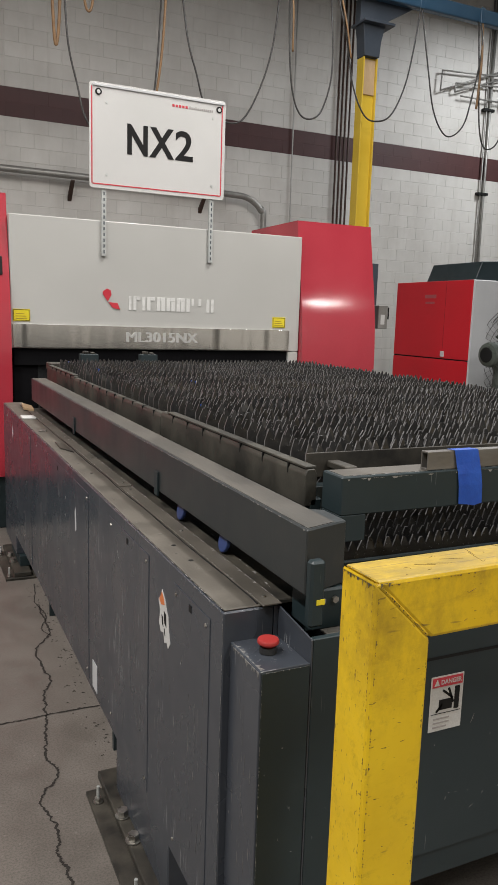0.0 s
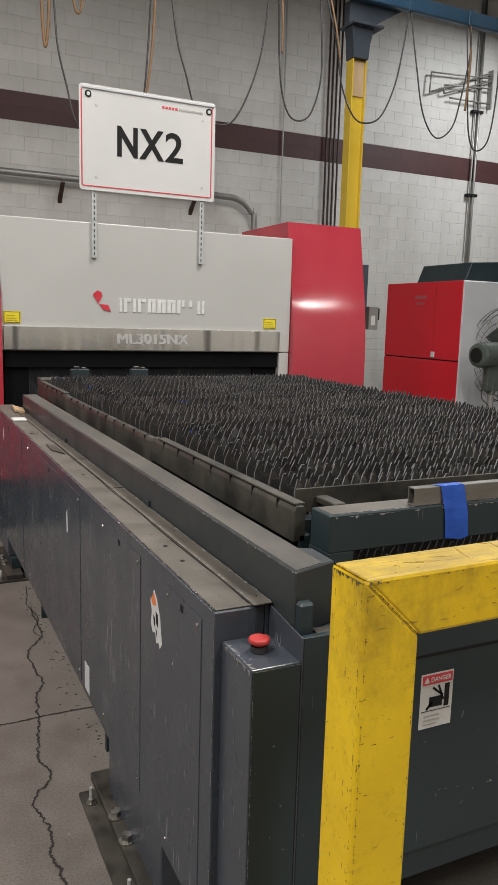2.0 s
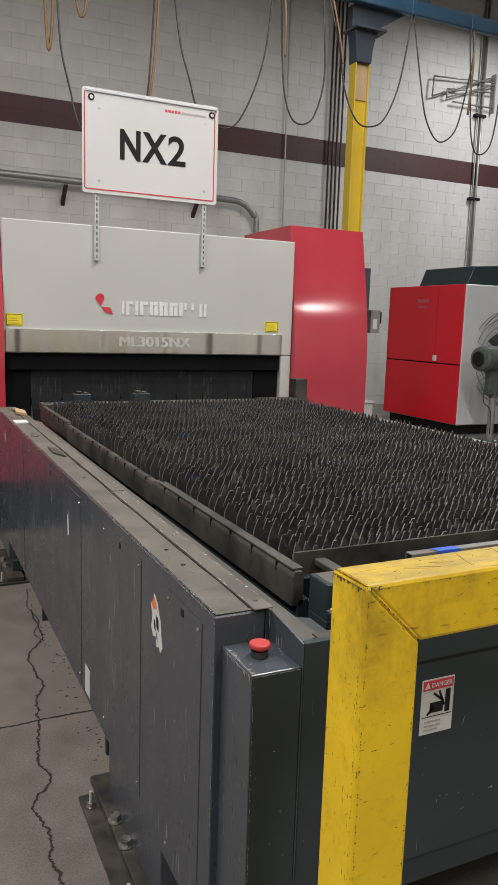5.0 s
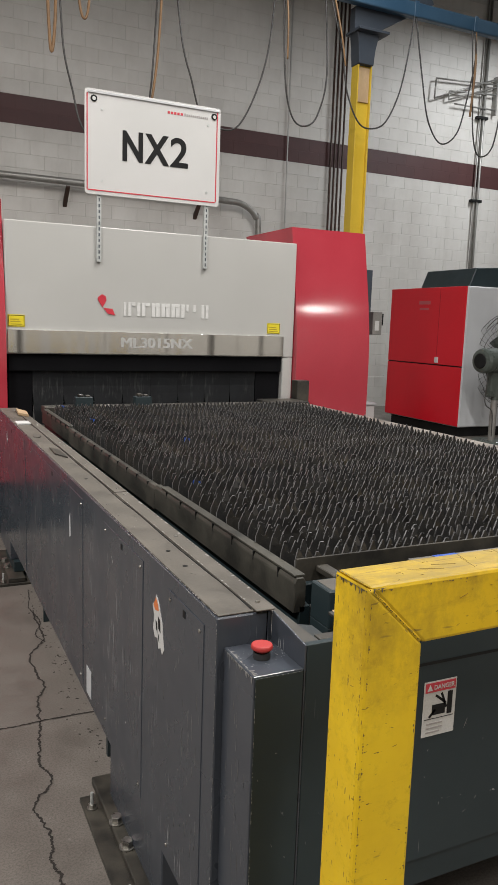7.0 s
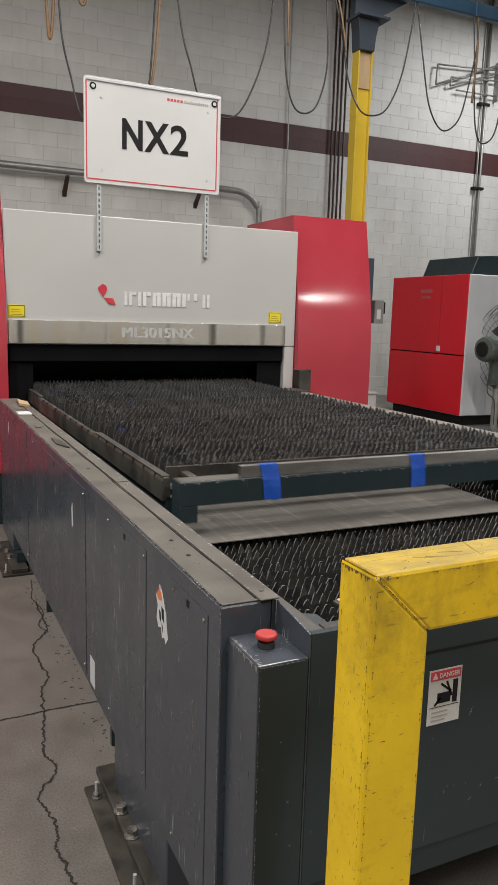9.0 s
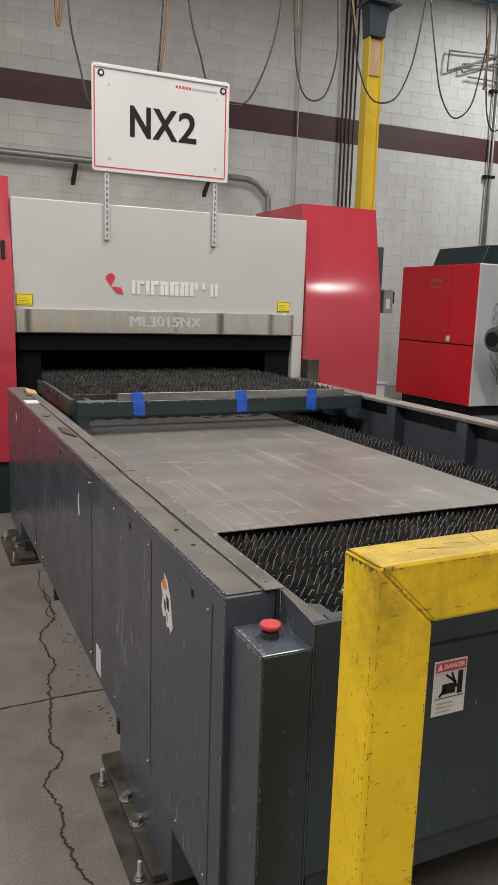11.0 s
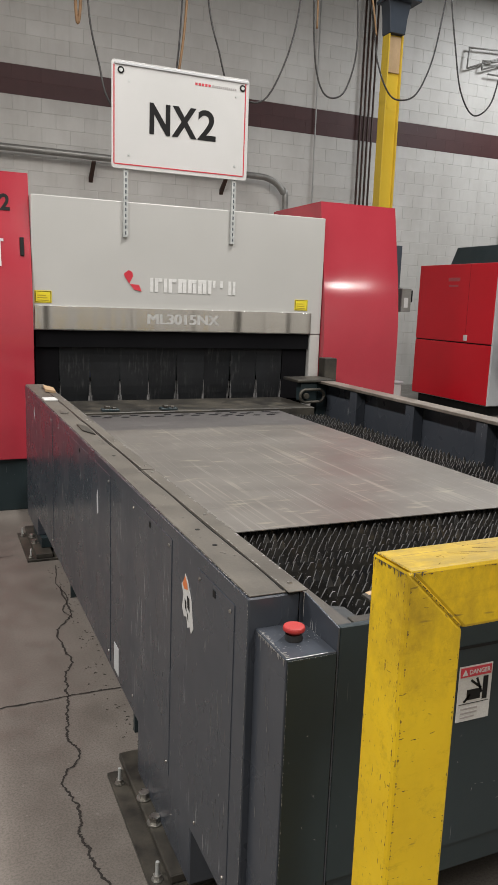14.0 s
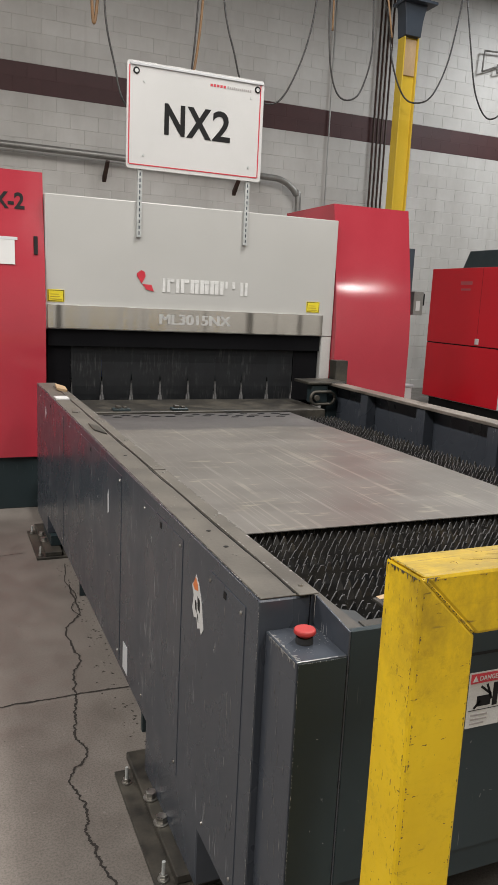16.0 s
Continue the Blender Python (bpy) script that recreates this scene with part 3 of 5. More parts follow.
def cutter():
    body = thing("laser_cutter", "large laser cutting machine with grey hood and red side columns", "machine")
    part("hood", box(0.112, FRONT, 1.215, 2.262, FRONT + 0.12, 2.08, 0.006, 2), PANEL, body, "light grey painted hood panel")
    part("hood_roof", box(0.112, FRONT + 0.122, 1.95, 2.262, 8.7, 2.05, 0.004), PANEL, body)
    part("jamb", box(2.176, FRONT + 0.002, 0.3, 2.262, FRONT + 0.12, 1.212, 0.004), PANEL, body, "light grey door jamb")
    part("trim_band", box(0.124, FRONT - 0.012, 1.222, 2.172, FRONT - 0.001, 1.374, 0.0008), STAINLESS, body, "brushed stainless band")
    # red columns with a front that leans back
    def column(name, x0, x1):
        bend = [(column_face(1.0 + 0.081 * k), 1.0 + 0.081 * k) for k in range(16)]
        outline = ((FRONT - 0.06, 0.36), *bend, (FRONT + 0.95, 2.215), (FRONT + 0.95, 0.36))
        ob = part(name, prism(outline, "x", x0, x1, 0.0), RED, body, "glossy red side column")
        for face in ob.data.polygons:
            face.use_smooth = face.normal.y < -0.8
            if not face.use_smooth:
                for i in face.loop_indices:
                    ob.data.edges[ob.data.loops[i].edge_index].use_edge_sharp = True
        return ob
    column("column", 2.266, 2.935)
    left = column("column", -1.05, 0.108)
    part("plinth", box(-1.04, FRONT - 0.03, 0.0, 0.10, FRONT + 0.9, 0.355, 0.004), DARK_PAINT, body, "black plinth")
    part("plinth", box(2.27, FRONT - 0.03, 0.0, 2.93, FRONT + 0.9, 0.355, 0.004), DARK_PAINT, body, "black plinth")
    # inside of the opening, its unlit darkness put into the colour
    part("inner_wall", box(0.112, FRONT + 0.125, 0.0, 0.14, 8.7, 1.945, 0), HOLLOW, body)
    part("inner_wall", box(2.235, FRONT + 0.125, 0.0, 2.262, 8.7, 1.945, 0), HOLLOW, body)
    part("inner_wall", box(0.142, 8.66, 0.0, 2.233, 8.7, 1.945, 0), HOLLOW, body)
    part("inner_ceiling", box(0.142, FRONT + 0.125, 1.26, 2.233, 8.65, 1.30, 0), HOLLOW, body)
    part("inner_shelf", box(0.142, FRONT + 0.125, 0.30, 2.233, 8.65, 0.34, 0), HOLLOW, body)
    deck = part("inner_deck", box(0.30, 3.93, 0.700, 2.03, 5.6, 0.712, 0.002), surface("sooty_deck", (0.075, 0.075, 0.074), (0.13, 0.128, 0.122), 0.5, 0.2, 6.0, 90.0, 0.2, 0.001), body, "sooty deck inside the opening")
    for k in range(6):
        part("deck_bar", box(0.42 + 0.28 * k, 3.98, 0.7125, 0.49 + 0.28 * k, 5.5, 0.718, 0.002), HOLLOW, deck)
    for k in range(26):
        part("deck_groove", box(0.32, 3.99 + 0.06 * k, 0.7122, 2.01, 4.008 + 0.06 * k, 0.7124, 0), INK, deck)
    # header in the same near black, so it sinks into the shade
    part("curtain_header", box(0.13, FRONT + 0.02, 1.10, 2.172, FRONT + 0.035, 1.214, 0.002), HOLLOW, body, "header strip in near black for the unlit opening")
    # lettering
    for k, dx in enumerate((0.0, 0.005, 0.010)):
        letters("model_letters", "ML3015NX", 0.885 + dx, 1.412 + dx, 1.268, 1.338, FRONT - 0.013 - 0.0004 * k, 0.004, EMBOSS, body, 0.0, "raised silver model letters")
    x = 0.905
    for wide, kind in ((0.020, 0), (0.052, 2), (0.022, 0), (0.058, 2), (0.060, 1), (0.062, 1), (0.062, 1), (0.026, 0), (0.040, 3), (0.050, 3), (0.022, 0), (0.022, 0)):
        low = 1.489 if kind != 3 else 1.535
        bm = box(x, FRONT - 0.0045, low, x + (wide * 0.44 if kind else wide), FRONT - 0.001, 1.584, 0.001)
        if kind in (1, 2):
            box(x + wide * 0.45, FRONT - 0.0045, 1.560, x + wide, FRONT - 0.001, 1.584, 0.001, 1, bm)
        if kind == 1:
            box(x + wide * 0.56, FRONT - 0.0045, 1.489, x + wide, FRONT - 0.001, 1.5585, 0.001, 1, bm)
        part("name_bar", bm, NAME_WHITE, body, "white block of a worn name plate")
        x += wide + 0.013
    for pts in (((0.752, 1.630), (0.722, 1.607), (0.724, 1.590), (0.757, 1.541), (0.783, 1.590), (0.778, 1.618)), ((0.762, 1.538), (0.826, 1.534), (0.844, 1.490), (0.792, 1.500))):
        part("emblem", prism(pts, "y", FRONT - 0.006, FRONT - 0.001, 0.0), RED_PRINT, body, "red diamond emblem piece")
    for x0 in (0.125, 2.03):
        plate = part("warning_label", box(x0, FRONT - 0.004, 1.393, x0 + 0.11, FRONT - 0.001, 1.473, 0.0005), LABEL_YELLOW, body, "yellow warning label")
        for i in range(3):
            part("print_bar", box(x0 + 0.018, FRONT - 0.0052, 1.408 + i * 0.016, x0 + 0.092 - 0.01 * i, FRONT - 0.0042, 1.412 + i * 0.016, 0), FADED_PRINT, plate)
        bm = box(x0 + 0.004, FRONT - 0.0052, 1.397, x0 + 0.106, FRONT - 0.0042, 1.400, 0)
        box(x0 + 0.004, FRONT - 0.0052, 1.466, x0 + 0.106, FRONT - 0.0042, 1.469, 0, 1, bm)
        box(x0 + 0.004, FRONT - 0.0052, 1.400, x0 + 0.007, FRONT - 0.0042, 1.466, 0, 1, bm)
        box(x0 + 0.103, FRONT - 0.0052, 1.400, x0 + 0.106, FRONT - 0.0042, 1.466, 0, 1, bm)
        part("label_border", bm, INK, plate)
    return body


cutter_body = cutter()


def flap_mesh():
    bm = bmesh.new()
    rows = 7
    w = 0.205
    vs = []
    for i in range(rows + 1):
        z = -0.39 * i / rows
        pinch = 0.011 * max(0, (i - 4) / (rows - 4)) ** 1.3 - 0.0040 * (i < 4)
        vs.append([bm.verts.new((s * (w / 2 - 0.002 - pinch) , 0.006 * math.sin(i * 0.9), z)) for s in (-1, -0.3, 0.3, 1)])
    for a, b in zip(vs, vs[1:]):
        for k in range(3):
            bm.faces.new((a[k], a[k + 1], b[k + 1], b[k]))
    bmesh.ops.solidify(bm, geom=list(bm.faces), thickness=0.006)
    bmesh.ops.recalc_face_normals(bm, faces=bm.faces)
    data = bpy.data.meshes.new("curtain_flap")
    bm.to_mesh(data)
    bm.free()
    data.materials.append(FLAP)
    return data


FLAPS = []


def curtain():
    data = flap_mesh()
    # pale grey wedges stand for the lit gaps between the flaps
    worn = surface("lit_gap_grey", (0.085, 0.084, 0.082), (0.19, 0.188, 0.184), 0.7, 0.0, 30.0, 120.0, 0.2, 0.001)
    for i in range(8):
        ob = new("curtain_flap", data)
        ob.matrix_basis = pose(0.392 + i * 0.2095, FRONT + 0.045, 1.106)
        for side in (-1, 1):
            edge = prism(((side * 0.1035, -0.387), (side * 0.0900, -0.387), (side * 0.0915, -0.345), (side * 0.0975, -0.338), (side * 0.0990, -0.29), (side * 0.1025, -0.24), (side * 0.1035, -0.30)), "y", -0.012, -0.006)
            part("worn_edge_or_lit_gap", edge, worn, ob, "pale wedge for the lit gap beside the flap")
        tagged(ob, "black rubber curtain flap hanging in the machine opening", "curtain flap", "curtain flaps of the opening")
        FLAPS.append(ob)


curtain()
# side curtains take the shade of the opening as their colour
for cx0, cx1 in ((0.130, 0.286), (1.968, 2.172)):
    part("side_curtain", prism(((cx0, 0.72), (cx1 - 0.004, 0.72), (cx1, 1.10), (cx0, 1.10)), "y", FRONT + 0.046, FRONT + 0.052), HOLLOW, cutter_body, "rubber side curtain in near black for the unlit opening")


# ---- sign on two slotted struts ----
def sign():
    s = thing("machine_sign", "white machine sign with red border on two slotted struts", "sign")
    y = FRONT - 0.03
    x0, x1, z0, z1 = 0.628, 1.590, 2.284, 2.950
    outline = []
    for cx, cz, a0 in ((x1 - 0.02, z1 - 0.02, 0), (x0 + 0.02, z1 - 0.02, 90), (x0 + 0.02, z0 + 0.02, 180), (x1 - 0.02, z0 + 0.02, 270)):
        outline += [(cx + 0.02 * math.cos(radians(a0 + k * 30)), cz + 0.02 * math.sin(radians(a0 + k * 30))) for k in range(4)]
    part("sign_board", prism(outline, "y", y - 0.004, y + 0.006, 0.001), WHITE, s, "white sign board")
    bm = box(x0 + 0.012, y - 0.0062, z0 + 0.03, x0 + 0.019, y - 0.0042, z1 - 0.03, 0)
    box(x1 - 0.03, y - 0.0062, z0 + 0.03, x1 - 0.023, y - 0.0042, z1 - 0.03, 0, 1, bm)
    box(x0 + 0.019, y - 0.0062, z0 + 0.024, x1 - 0.03, y - 0.0042, z0 + 0.031, 0, 1, bm)
    part("border", bm, RED_PRINT, s, "thin red border line")
    part("top_strip", box(x0 + 0.02, y - 0.012, z1 - 0.028, x1 - 0.01, y - 0.0042, z1 - 0.012, 0.002), PALE, s, "pale holding strip")
    for word, a, b in (("N", 0.882, 1.024), ("X", 1.036, 1.212), ("2", 1.220, 1.350)):
        letters("sign_letter", word, a, b, 2.520, 2.716, y - 0.0055, 0.003, INK, s, 0.030 if word != "2" else 0.016, "black sign letter")
    for k in range(5):
        part("print_bar", box(1.196 + 0.0236 * k, y - 0.006, 2.866, 1.2120 + 0.0236 * k, y - 0.0042, 2.882, 0), RED_PRINT, s)
    for k in range(12):
        part("print_bar", box(1.318 + 0.0150 * k, y - 0.006, 2.866, 1.3285 + 0.0150 * k, y - 0.0042, 2.880 + 0.003 * (k in (0, 3, 7)), 0), GREY_PRINT, s)
    for gx in (x0 + 0.06, x1 - 0.05):
        part("grommet", cylinder((gx, y - 0.010, z1 - 0.060), (gx, y - 0.004, z1 - 0.060), 0.022, 0.022, 16, None, 0.002), INK, s, "black grommet")
        part("grommet", cylinder((gx, y - 0.0125, z1 - 0.062), (gx, y - 0.0102, z1 - 0.062), 0.012), ZINC, s)
        for sz in (z1 - 0.12, z0 + 0.09):
            part("screw", cylinder((gx + (0.055 if gx < 1 else -0.045), y - 0.008, sz), (gx + (0.055 if gx < 1 else -0.045), y - 0.0042, sz), 0.008), ZINC, s)
    for sx in (0.727, 1.502):
        bm = box(sx - 0.015, y + 0.007, 1.846, sx + 0.015, y + 0.014, 2.9, 0.001)
        box(sx - 0.015, y + 0.0145, 1.846, sx - 0.011, y + 0.0295, 2.9, 0.001, 1, bm)
        box(sx + 0.011, y + 0.0145, 1.846, sx + 0.015, y + 0.0295, 2.9, 0.001, 1, bm)
        strut = part("strut", bm, ZINC, s, "slotted zinc strut")
        slots = bmesh.new()
        for k in range(12):
            zz = 1.862 + k * 0.038
            box(sx - 0.004, y + 0.0058, zz, sx + 0.004, y + 0.0068, zz + 0.022, 0, 1, slots)
        tagged(part("slot", slots, NAVY, strut), kind="stuff")


sign()


# ---- pallet changer: housing ----
def bolt(parent, x, y, z, size=0.012, tall=0.012, stud=0.0):
    nut = part("bolt", cylinder((x, y, z), (x, y, z + tall), size, size, 6, None, 0.001), BOLT_STEEL, parent)
    part("washer", cylinder((x, y, z - 0.003), (x, y, z - 0.0002), size * 1.35), BOLT_STEEL, nut)
    if stud:
        part("stud", cylinder((x, y, z + tall + 0.0002), (x, y, z + tall + stud), size * 0.5, size * 0.45, 10), ZINC, nut)


def screw(parent, p, way, r=0.006):
    p, way = Vector(p), Vector(way)
    part("screw", cylinder(p, p + way * 0.0025, r * 0.75, r * 0.6, 10), BOLT_STEEL, parent)


BARE = surface("bare_worn_steel", (0.22, 0.21, 0.20), (0.40, 0.39, 0.37), 0.5, 0.3, 30.0, 200.0, 0.2, 0.0006)
GRIME = surface("brown_grime", (0.07, 0.045, 0.018), (0.22, 0.14, 0.03), 0.6, 0.0, 30.0, 200.0, 0.2, 0.0006)


def ragged(name, parent, a, b, side, width, count, seed, material, label="", fill=0.75):
    """Small uneven chips in a row along an edge from a to b, reaching out to one side on the face."""
    rng = random.Random(seed)
    a, b, side = Vector(a), Vector(b), Vector(side)
    way = b - a
    out = side.cross(way).normalized() * 0.0002
    bm = bmesh.new()
    for k in range(count):
        if rng.random() > fill:
            continue
        s0 = (k + rng.random() * 0.3) / count
        s1 = s0 + rng.uniform(0.3, 1.1) / count
        w = width * rng.random() ** 2.2 + width * 0.08
        pts = [a + way * s0, a + way * (s0 * 0.7 + s1 * 0.3) + side * w * rng.uniform(0.6, 1), a + way * (s0 * 0.3 + s1 * 0.7) + side * w * rng.uniform(0.5, 1), a + way * s1]
        top = [bm.verts.new(p + out) for p in pts]
        low = [bm.verts.new(p - out) for p in pts]
        bm.faces.new(top), bm.faces.new(list(reversed(low)))
        for i in range(4):
            bm.faces.new((top[i], low[i], low[(i + 1) % 4], top[(i + 1) % 4]))
    bmesh.ops.recalc_face_normals(bm, faces=bm.faces)
    return tagged(part(name, bm, material, parent, label), kind="stuff")


def scratches(name, parent, corner, along, across, count, seed, material, label="", lean=(0.0, math.pi), long=(0.01, 0.05), wide=0.0007):
    """Fine straight scratches strewn over a flat face that two edges span from a corner."""
    rng = random.Random(seed)
    corner, along, across = Vector(corner), Vector(along), Vector(across)
    u, v = along.normalized(), across.normalized()
    out = u.cross(v) * 0.0003
    bm = bmesh.new()
    for k in range(count):
        mid = corner + along * rng.uniform(0.03, 0.97) + across * rng.uniform(0.05, 0.95)
        angle = rng.uniform(*lean)
        d = u * math.cos(angle) + v * math.sin(angle)
        n = (v * math.cos(angle) - u * math.sin(angle)) * wide * rng.uniform(0.35, 1)
        half = 0.5 * (long[0] + (long[1] - long[0]) * rng.random() ** 2.5)
        inner = min(half, 0.9 * min((mid - corner).dot(u), along.length - (mid - corner).dot(u), (mid - corner).dot(v) + half * (1 - abs(math.sin(angle))), across.length - (mid - corner).dot(v) + half * (1 - abs(math.sin(angle)))))
        pts = [mid - d * inner, mid - d * inner * 0.1 + n, mid + d * inner, mid + d * inner * 0.1 - n]
        top = [bm.verts.new(p + out) for p in pts]
        low = [bm.verts.new(p - out) for p in pts]
        bm.faces.new(top), bm.faces.new(list(reversed(low)))
        for i in range(4):
            bm.faces.new((top[i], low[i], low[(i + 1) % 4], top[(i + 1) % 4]))
    bmesh.ops.recalc_face_normals(bm, faces=bm.faces)
    return tagged(part(name, bm, material, parent, label), kind="stuff")


def changer():
    c = thing("pallet_changer", "charcoal pallet changer housing with scratched side panels and dusty top", "machine housing")
    outline = ((0.0, 0.20), (0.30, 0.20), (0.30, 0.045), (0.785, 0.045), (0.785, 0.205), (3.0, 0.205), (3.0, 0.10), (3.47, 0.10), (3.47, 0.905), (0.0, 0.905))
    part("side_cover", prism(outline, "x", 0.0, 0.108, 0.003), CHARCOAL, c, "scratched charcoal side cover")
    part("top_cover", box(0.004, 0.004, 0.9055, 0.110, 3.466, 0.909, 0.001), DUSTY, c, "dusty top of the side cover")
    ragged("edge_wear", c, (-0.0006, 0.01, 0.9050), (-0.0006, 3.46, 0.9050), (0, 0, -1), 0.0035, 520, 31, BARE, "paint worn off the top edge", 0.95)
    ragged("edge_wear", c, (0.0, 0.01, 0.9096), (0.0, 3.46, 0.9096), (1, 0, 0), 0.0035, 480, 32, BARE, "paint worn off the top edge", 0.95)
    ragged("edge_wear", c, (-0.0006, -0.0006, 0.22), (-0.0006, -0.0006, 0.90), (0, 1, 0), 0.0032, 120, 33, BARE, "", 0.95)
    for y0, y1, z0, z1 in ((0.062, 0.284, 0.215, 0.868), (0.473, 0.862, 0.23, 0.872), (1.150, 2.224, 0.225, 0.874), (2.40, 3.30, 0.225, 0.876)):
        door = part("access_panel", box(-0.0018, y0, z0, 0.0012, y1, z1, 0.0008), CHARCOAL, c, "charcoal access panel")
        for yy, zz in ((y0 + 0.02, z1 - 0.02), (y1 - 0.02, z1 - 0.02), (y0 + 0.02, z0 + 0.03), (y1 - 0.02, z0 + 0.03)):
            screw(door, (-0.0019, yy, zz), (-1, 0, 0))
        slot = part("latch_hole", box(-0.0026, (y0 + y1) / 2 - 0.008, z1 - 0.028, -0.0019, (y0 + y1) / 2 + 0.008, z1 - 0.012, 0), INK, door)
    upright = (math.pi / 2 - 0.16, math.pi / 2 + 0.16)
    for y0, y1, face, n, seed in ((0.064, 0.282, 0.0021, 30, 71), (0.286, 0.470, 0.0003, 14, 72), (0.475, 0.860, 0.0021, 24, 73), (0.866, 1.146, 0.0003, 9, 74), (1.153, 2.22, 0.0021, 24, 75), (2.41, 3.29, 0.0021, 12, 76)):
        fine = 0.0006 if y0 < 0.9 else 0.0010
        scratches("scratch", c, (-face, y0, 0.24), (0, y1 - y0, 0), (0, 0, 0.62), n, seed, BARE, "fine upright scratches in the paint", upright, (0.008, 0.085), fine)
        scratches("scratch", c, (-face, y0, 0.24), (0, y1 - y0, 0), (0, 0, 0.62), n // 3, seed + 20, BARE, "fine scratches in the paint", (0.9, 2.2), (0.006, 0.03), fine)
    scratches("scratch", c, (0.006, 0.02, 0.9096), (0.072, 0, 0), (0, 3.3, 0), 50, 75, BARE, "scratches on the dusty top", (0.0, math.pi), (0.005, 0.02), 0.0006)
    # strip of cover plate along the inner edge
    for y0, y1, lift in ((-0.008, 1.05, 0), (1.056, 2.02, 0.0015), (2.026, 3.3, 0)):
        strip = part("cover_strip", prism(((0.079, 0.9095 + lift), (0.120, 0.9095 + lift), (0.120, 0.9130 + lift), (0.079, 0.9130 + lift)), "y", y0, y1, 0.001), DUSTY, c, "screwed dusty cover strip")
        ragged("edge_wear", strip, (0.080, y0 + 0.01, 0.9133 + lift), (0.080, y1 - 0.01, 0.9133 + lift), (1, 0, 0), 0.005, 90, int(y1 * 100), BARE, "", 0.6)
        ragged("edge_wear", strip, (0.119, y0 + 0.01, 0.9133 + lift), (0.119, y1 - 0.01, 0.9133 + lift), (-1, 0, 0), 0.007, 90, int(y1 * 90), BARE, "", 0.6)
        for k in range(3):
            screw(strip, (0.100, y0 + 0.04 + k * (y1 - y0 - 0.08) / 2, 0.9131 + lift), (0, 0, 1), 0.007)
    rng = random.Random(17)
    seam = [(0.0765 + rng.uniform(-0.0012, 0.0012) + 0.002 * math.sin(k * 0.9), 0.01 + 3.28 * k / 40, 0.9092) for k in range(41)]
    part("cover_seam", tube(seam, 0.0016, 5), INK, c, "dark wavy seam beside the strip")
    for hy in (0.30, 0.42, 1.30, 1.9):
        part("hole", cylinder((0.045, hy, 0.9092), (0.045, hy, 0.9098), 0.006), INK, c)
    # feet
    for fy, far in ((0.36, 0), (2.86, 1)):
        plate = part("foot_plate", box(-0.078, fy - 0.02, 0.0, 0.10, fy + 0.49, 0.014, 0.002), RAIL_MAT, c, "dark steel foot plate")
        angle = part("foot_angle", box(-0.030, fy - 0.01, 0.0145, 0.06, fy + 0.54, 0.040, 0.003), RAIL_MAT, c, "sooty steel foot angle")
        bolt(plate, -0.055, fy + 0.425, 0.018, 0.011, 0.012, 0.035)
        bolt(plate, -0.055, fy + 0.02, 0.018, 0.011, 0.012, 0.035)
        bolt(angle, -0.014, fy + 0.30, 0.044, 0.016, 0.018)
        bolt(angle, -0.014, fy + 0.19, 0.044, 0.016, 0.018)
    for ly in (1.05, 2.28):
        part("leg", box(0.060, ly, 0.0, 0.10, ly + 0.02, 0.2045, 0.001), DARK_PAINT, c)
    part("leg", box(0.012, 2.95, 0.0405, 0.09, 3.3, 0.0995, 0.002), DARK_PAINT, c)
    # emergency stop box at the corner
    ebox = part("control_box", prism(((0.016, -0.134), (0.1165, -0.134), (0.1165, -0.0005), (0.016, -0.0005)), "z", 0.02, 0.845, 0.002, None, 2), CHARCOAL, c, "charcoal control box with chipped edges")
    # thin plate added in darker paint to give the box front its shade
    part("box_front_shade", box(0.0185, -0.1358, 0.03, 0.1150, -0.1344, 0.842, 0.0006), DARK_PAINT, ebox, "shaded front face of the control box")
    scratches("scratch", ebox, (0.0156, -0.012, 0.12), (0, -0.11, 0), (0, 0, 0.70), 24, 76, BARE, "", (math.pi / 2 - 0.08, math.pi / 2 + 0.08), (0.01, 0.10), 0.0006)
    scratches("scratch", ebox, (0.02, -0.1364, 0.12), (0.09, 0, 0), (0, 0, 0.70), 6, 77, BARE, "", (0, math.pi), (0.004, 0.014), 0.0008)
    part("stop_collar", cylinder((0.064, -0.066, 0.8455), (0.064, -0.066, 0.858), 0.017, 0.016, 20, None, 0.001), RUBBER, ebox, "black collar")
    bm = cylinder((0.064, -0.066, 0.8585), (0.064, -0.066, 0.863), 0.013, 0.014, 24)
    cylinder((0.064, -0.066, 0.863), (0.064, -0.066, 0.8725), 0.0210, 0.0200, 32, bm, 0.003)
    part("stop_button", bm, STOP_RED, ebox, "red mushroom emergency stop button")
    ragged("worn_edge_or_lit_gap", ebox, (0.0154, -0.130, 0.8425), (0.0154, -0.010, 0.8425), (0, 0, -1), 0.016, 40, 35, BARE, "paint chipped to bare metal", 0.95)
    ragged("worn_edge_or_lit_gap", ebox, (0.019, -0.130, 0.8455), (0.019, -0.010, 0.8455), (1, 0, 0), 0.010, 40, 36, BARE, "", 0.95)
    ragged("worn_edge_or_lit_gap", ebox, (0.0190, -0.1362, 0.10), (0.0190, -0.1362, 0.84), (1, 0, 0), 0.002, 90, 37, BARE, "", 0.7)
    ragged("worn_edge_or_lit_gap", ebox, (0.022, -0.1362, 0.842), (0.112, -0.1362, 0.842), (0, 0, -1), 0.003, 24, 38, BARE, "", 0.6)
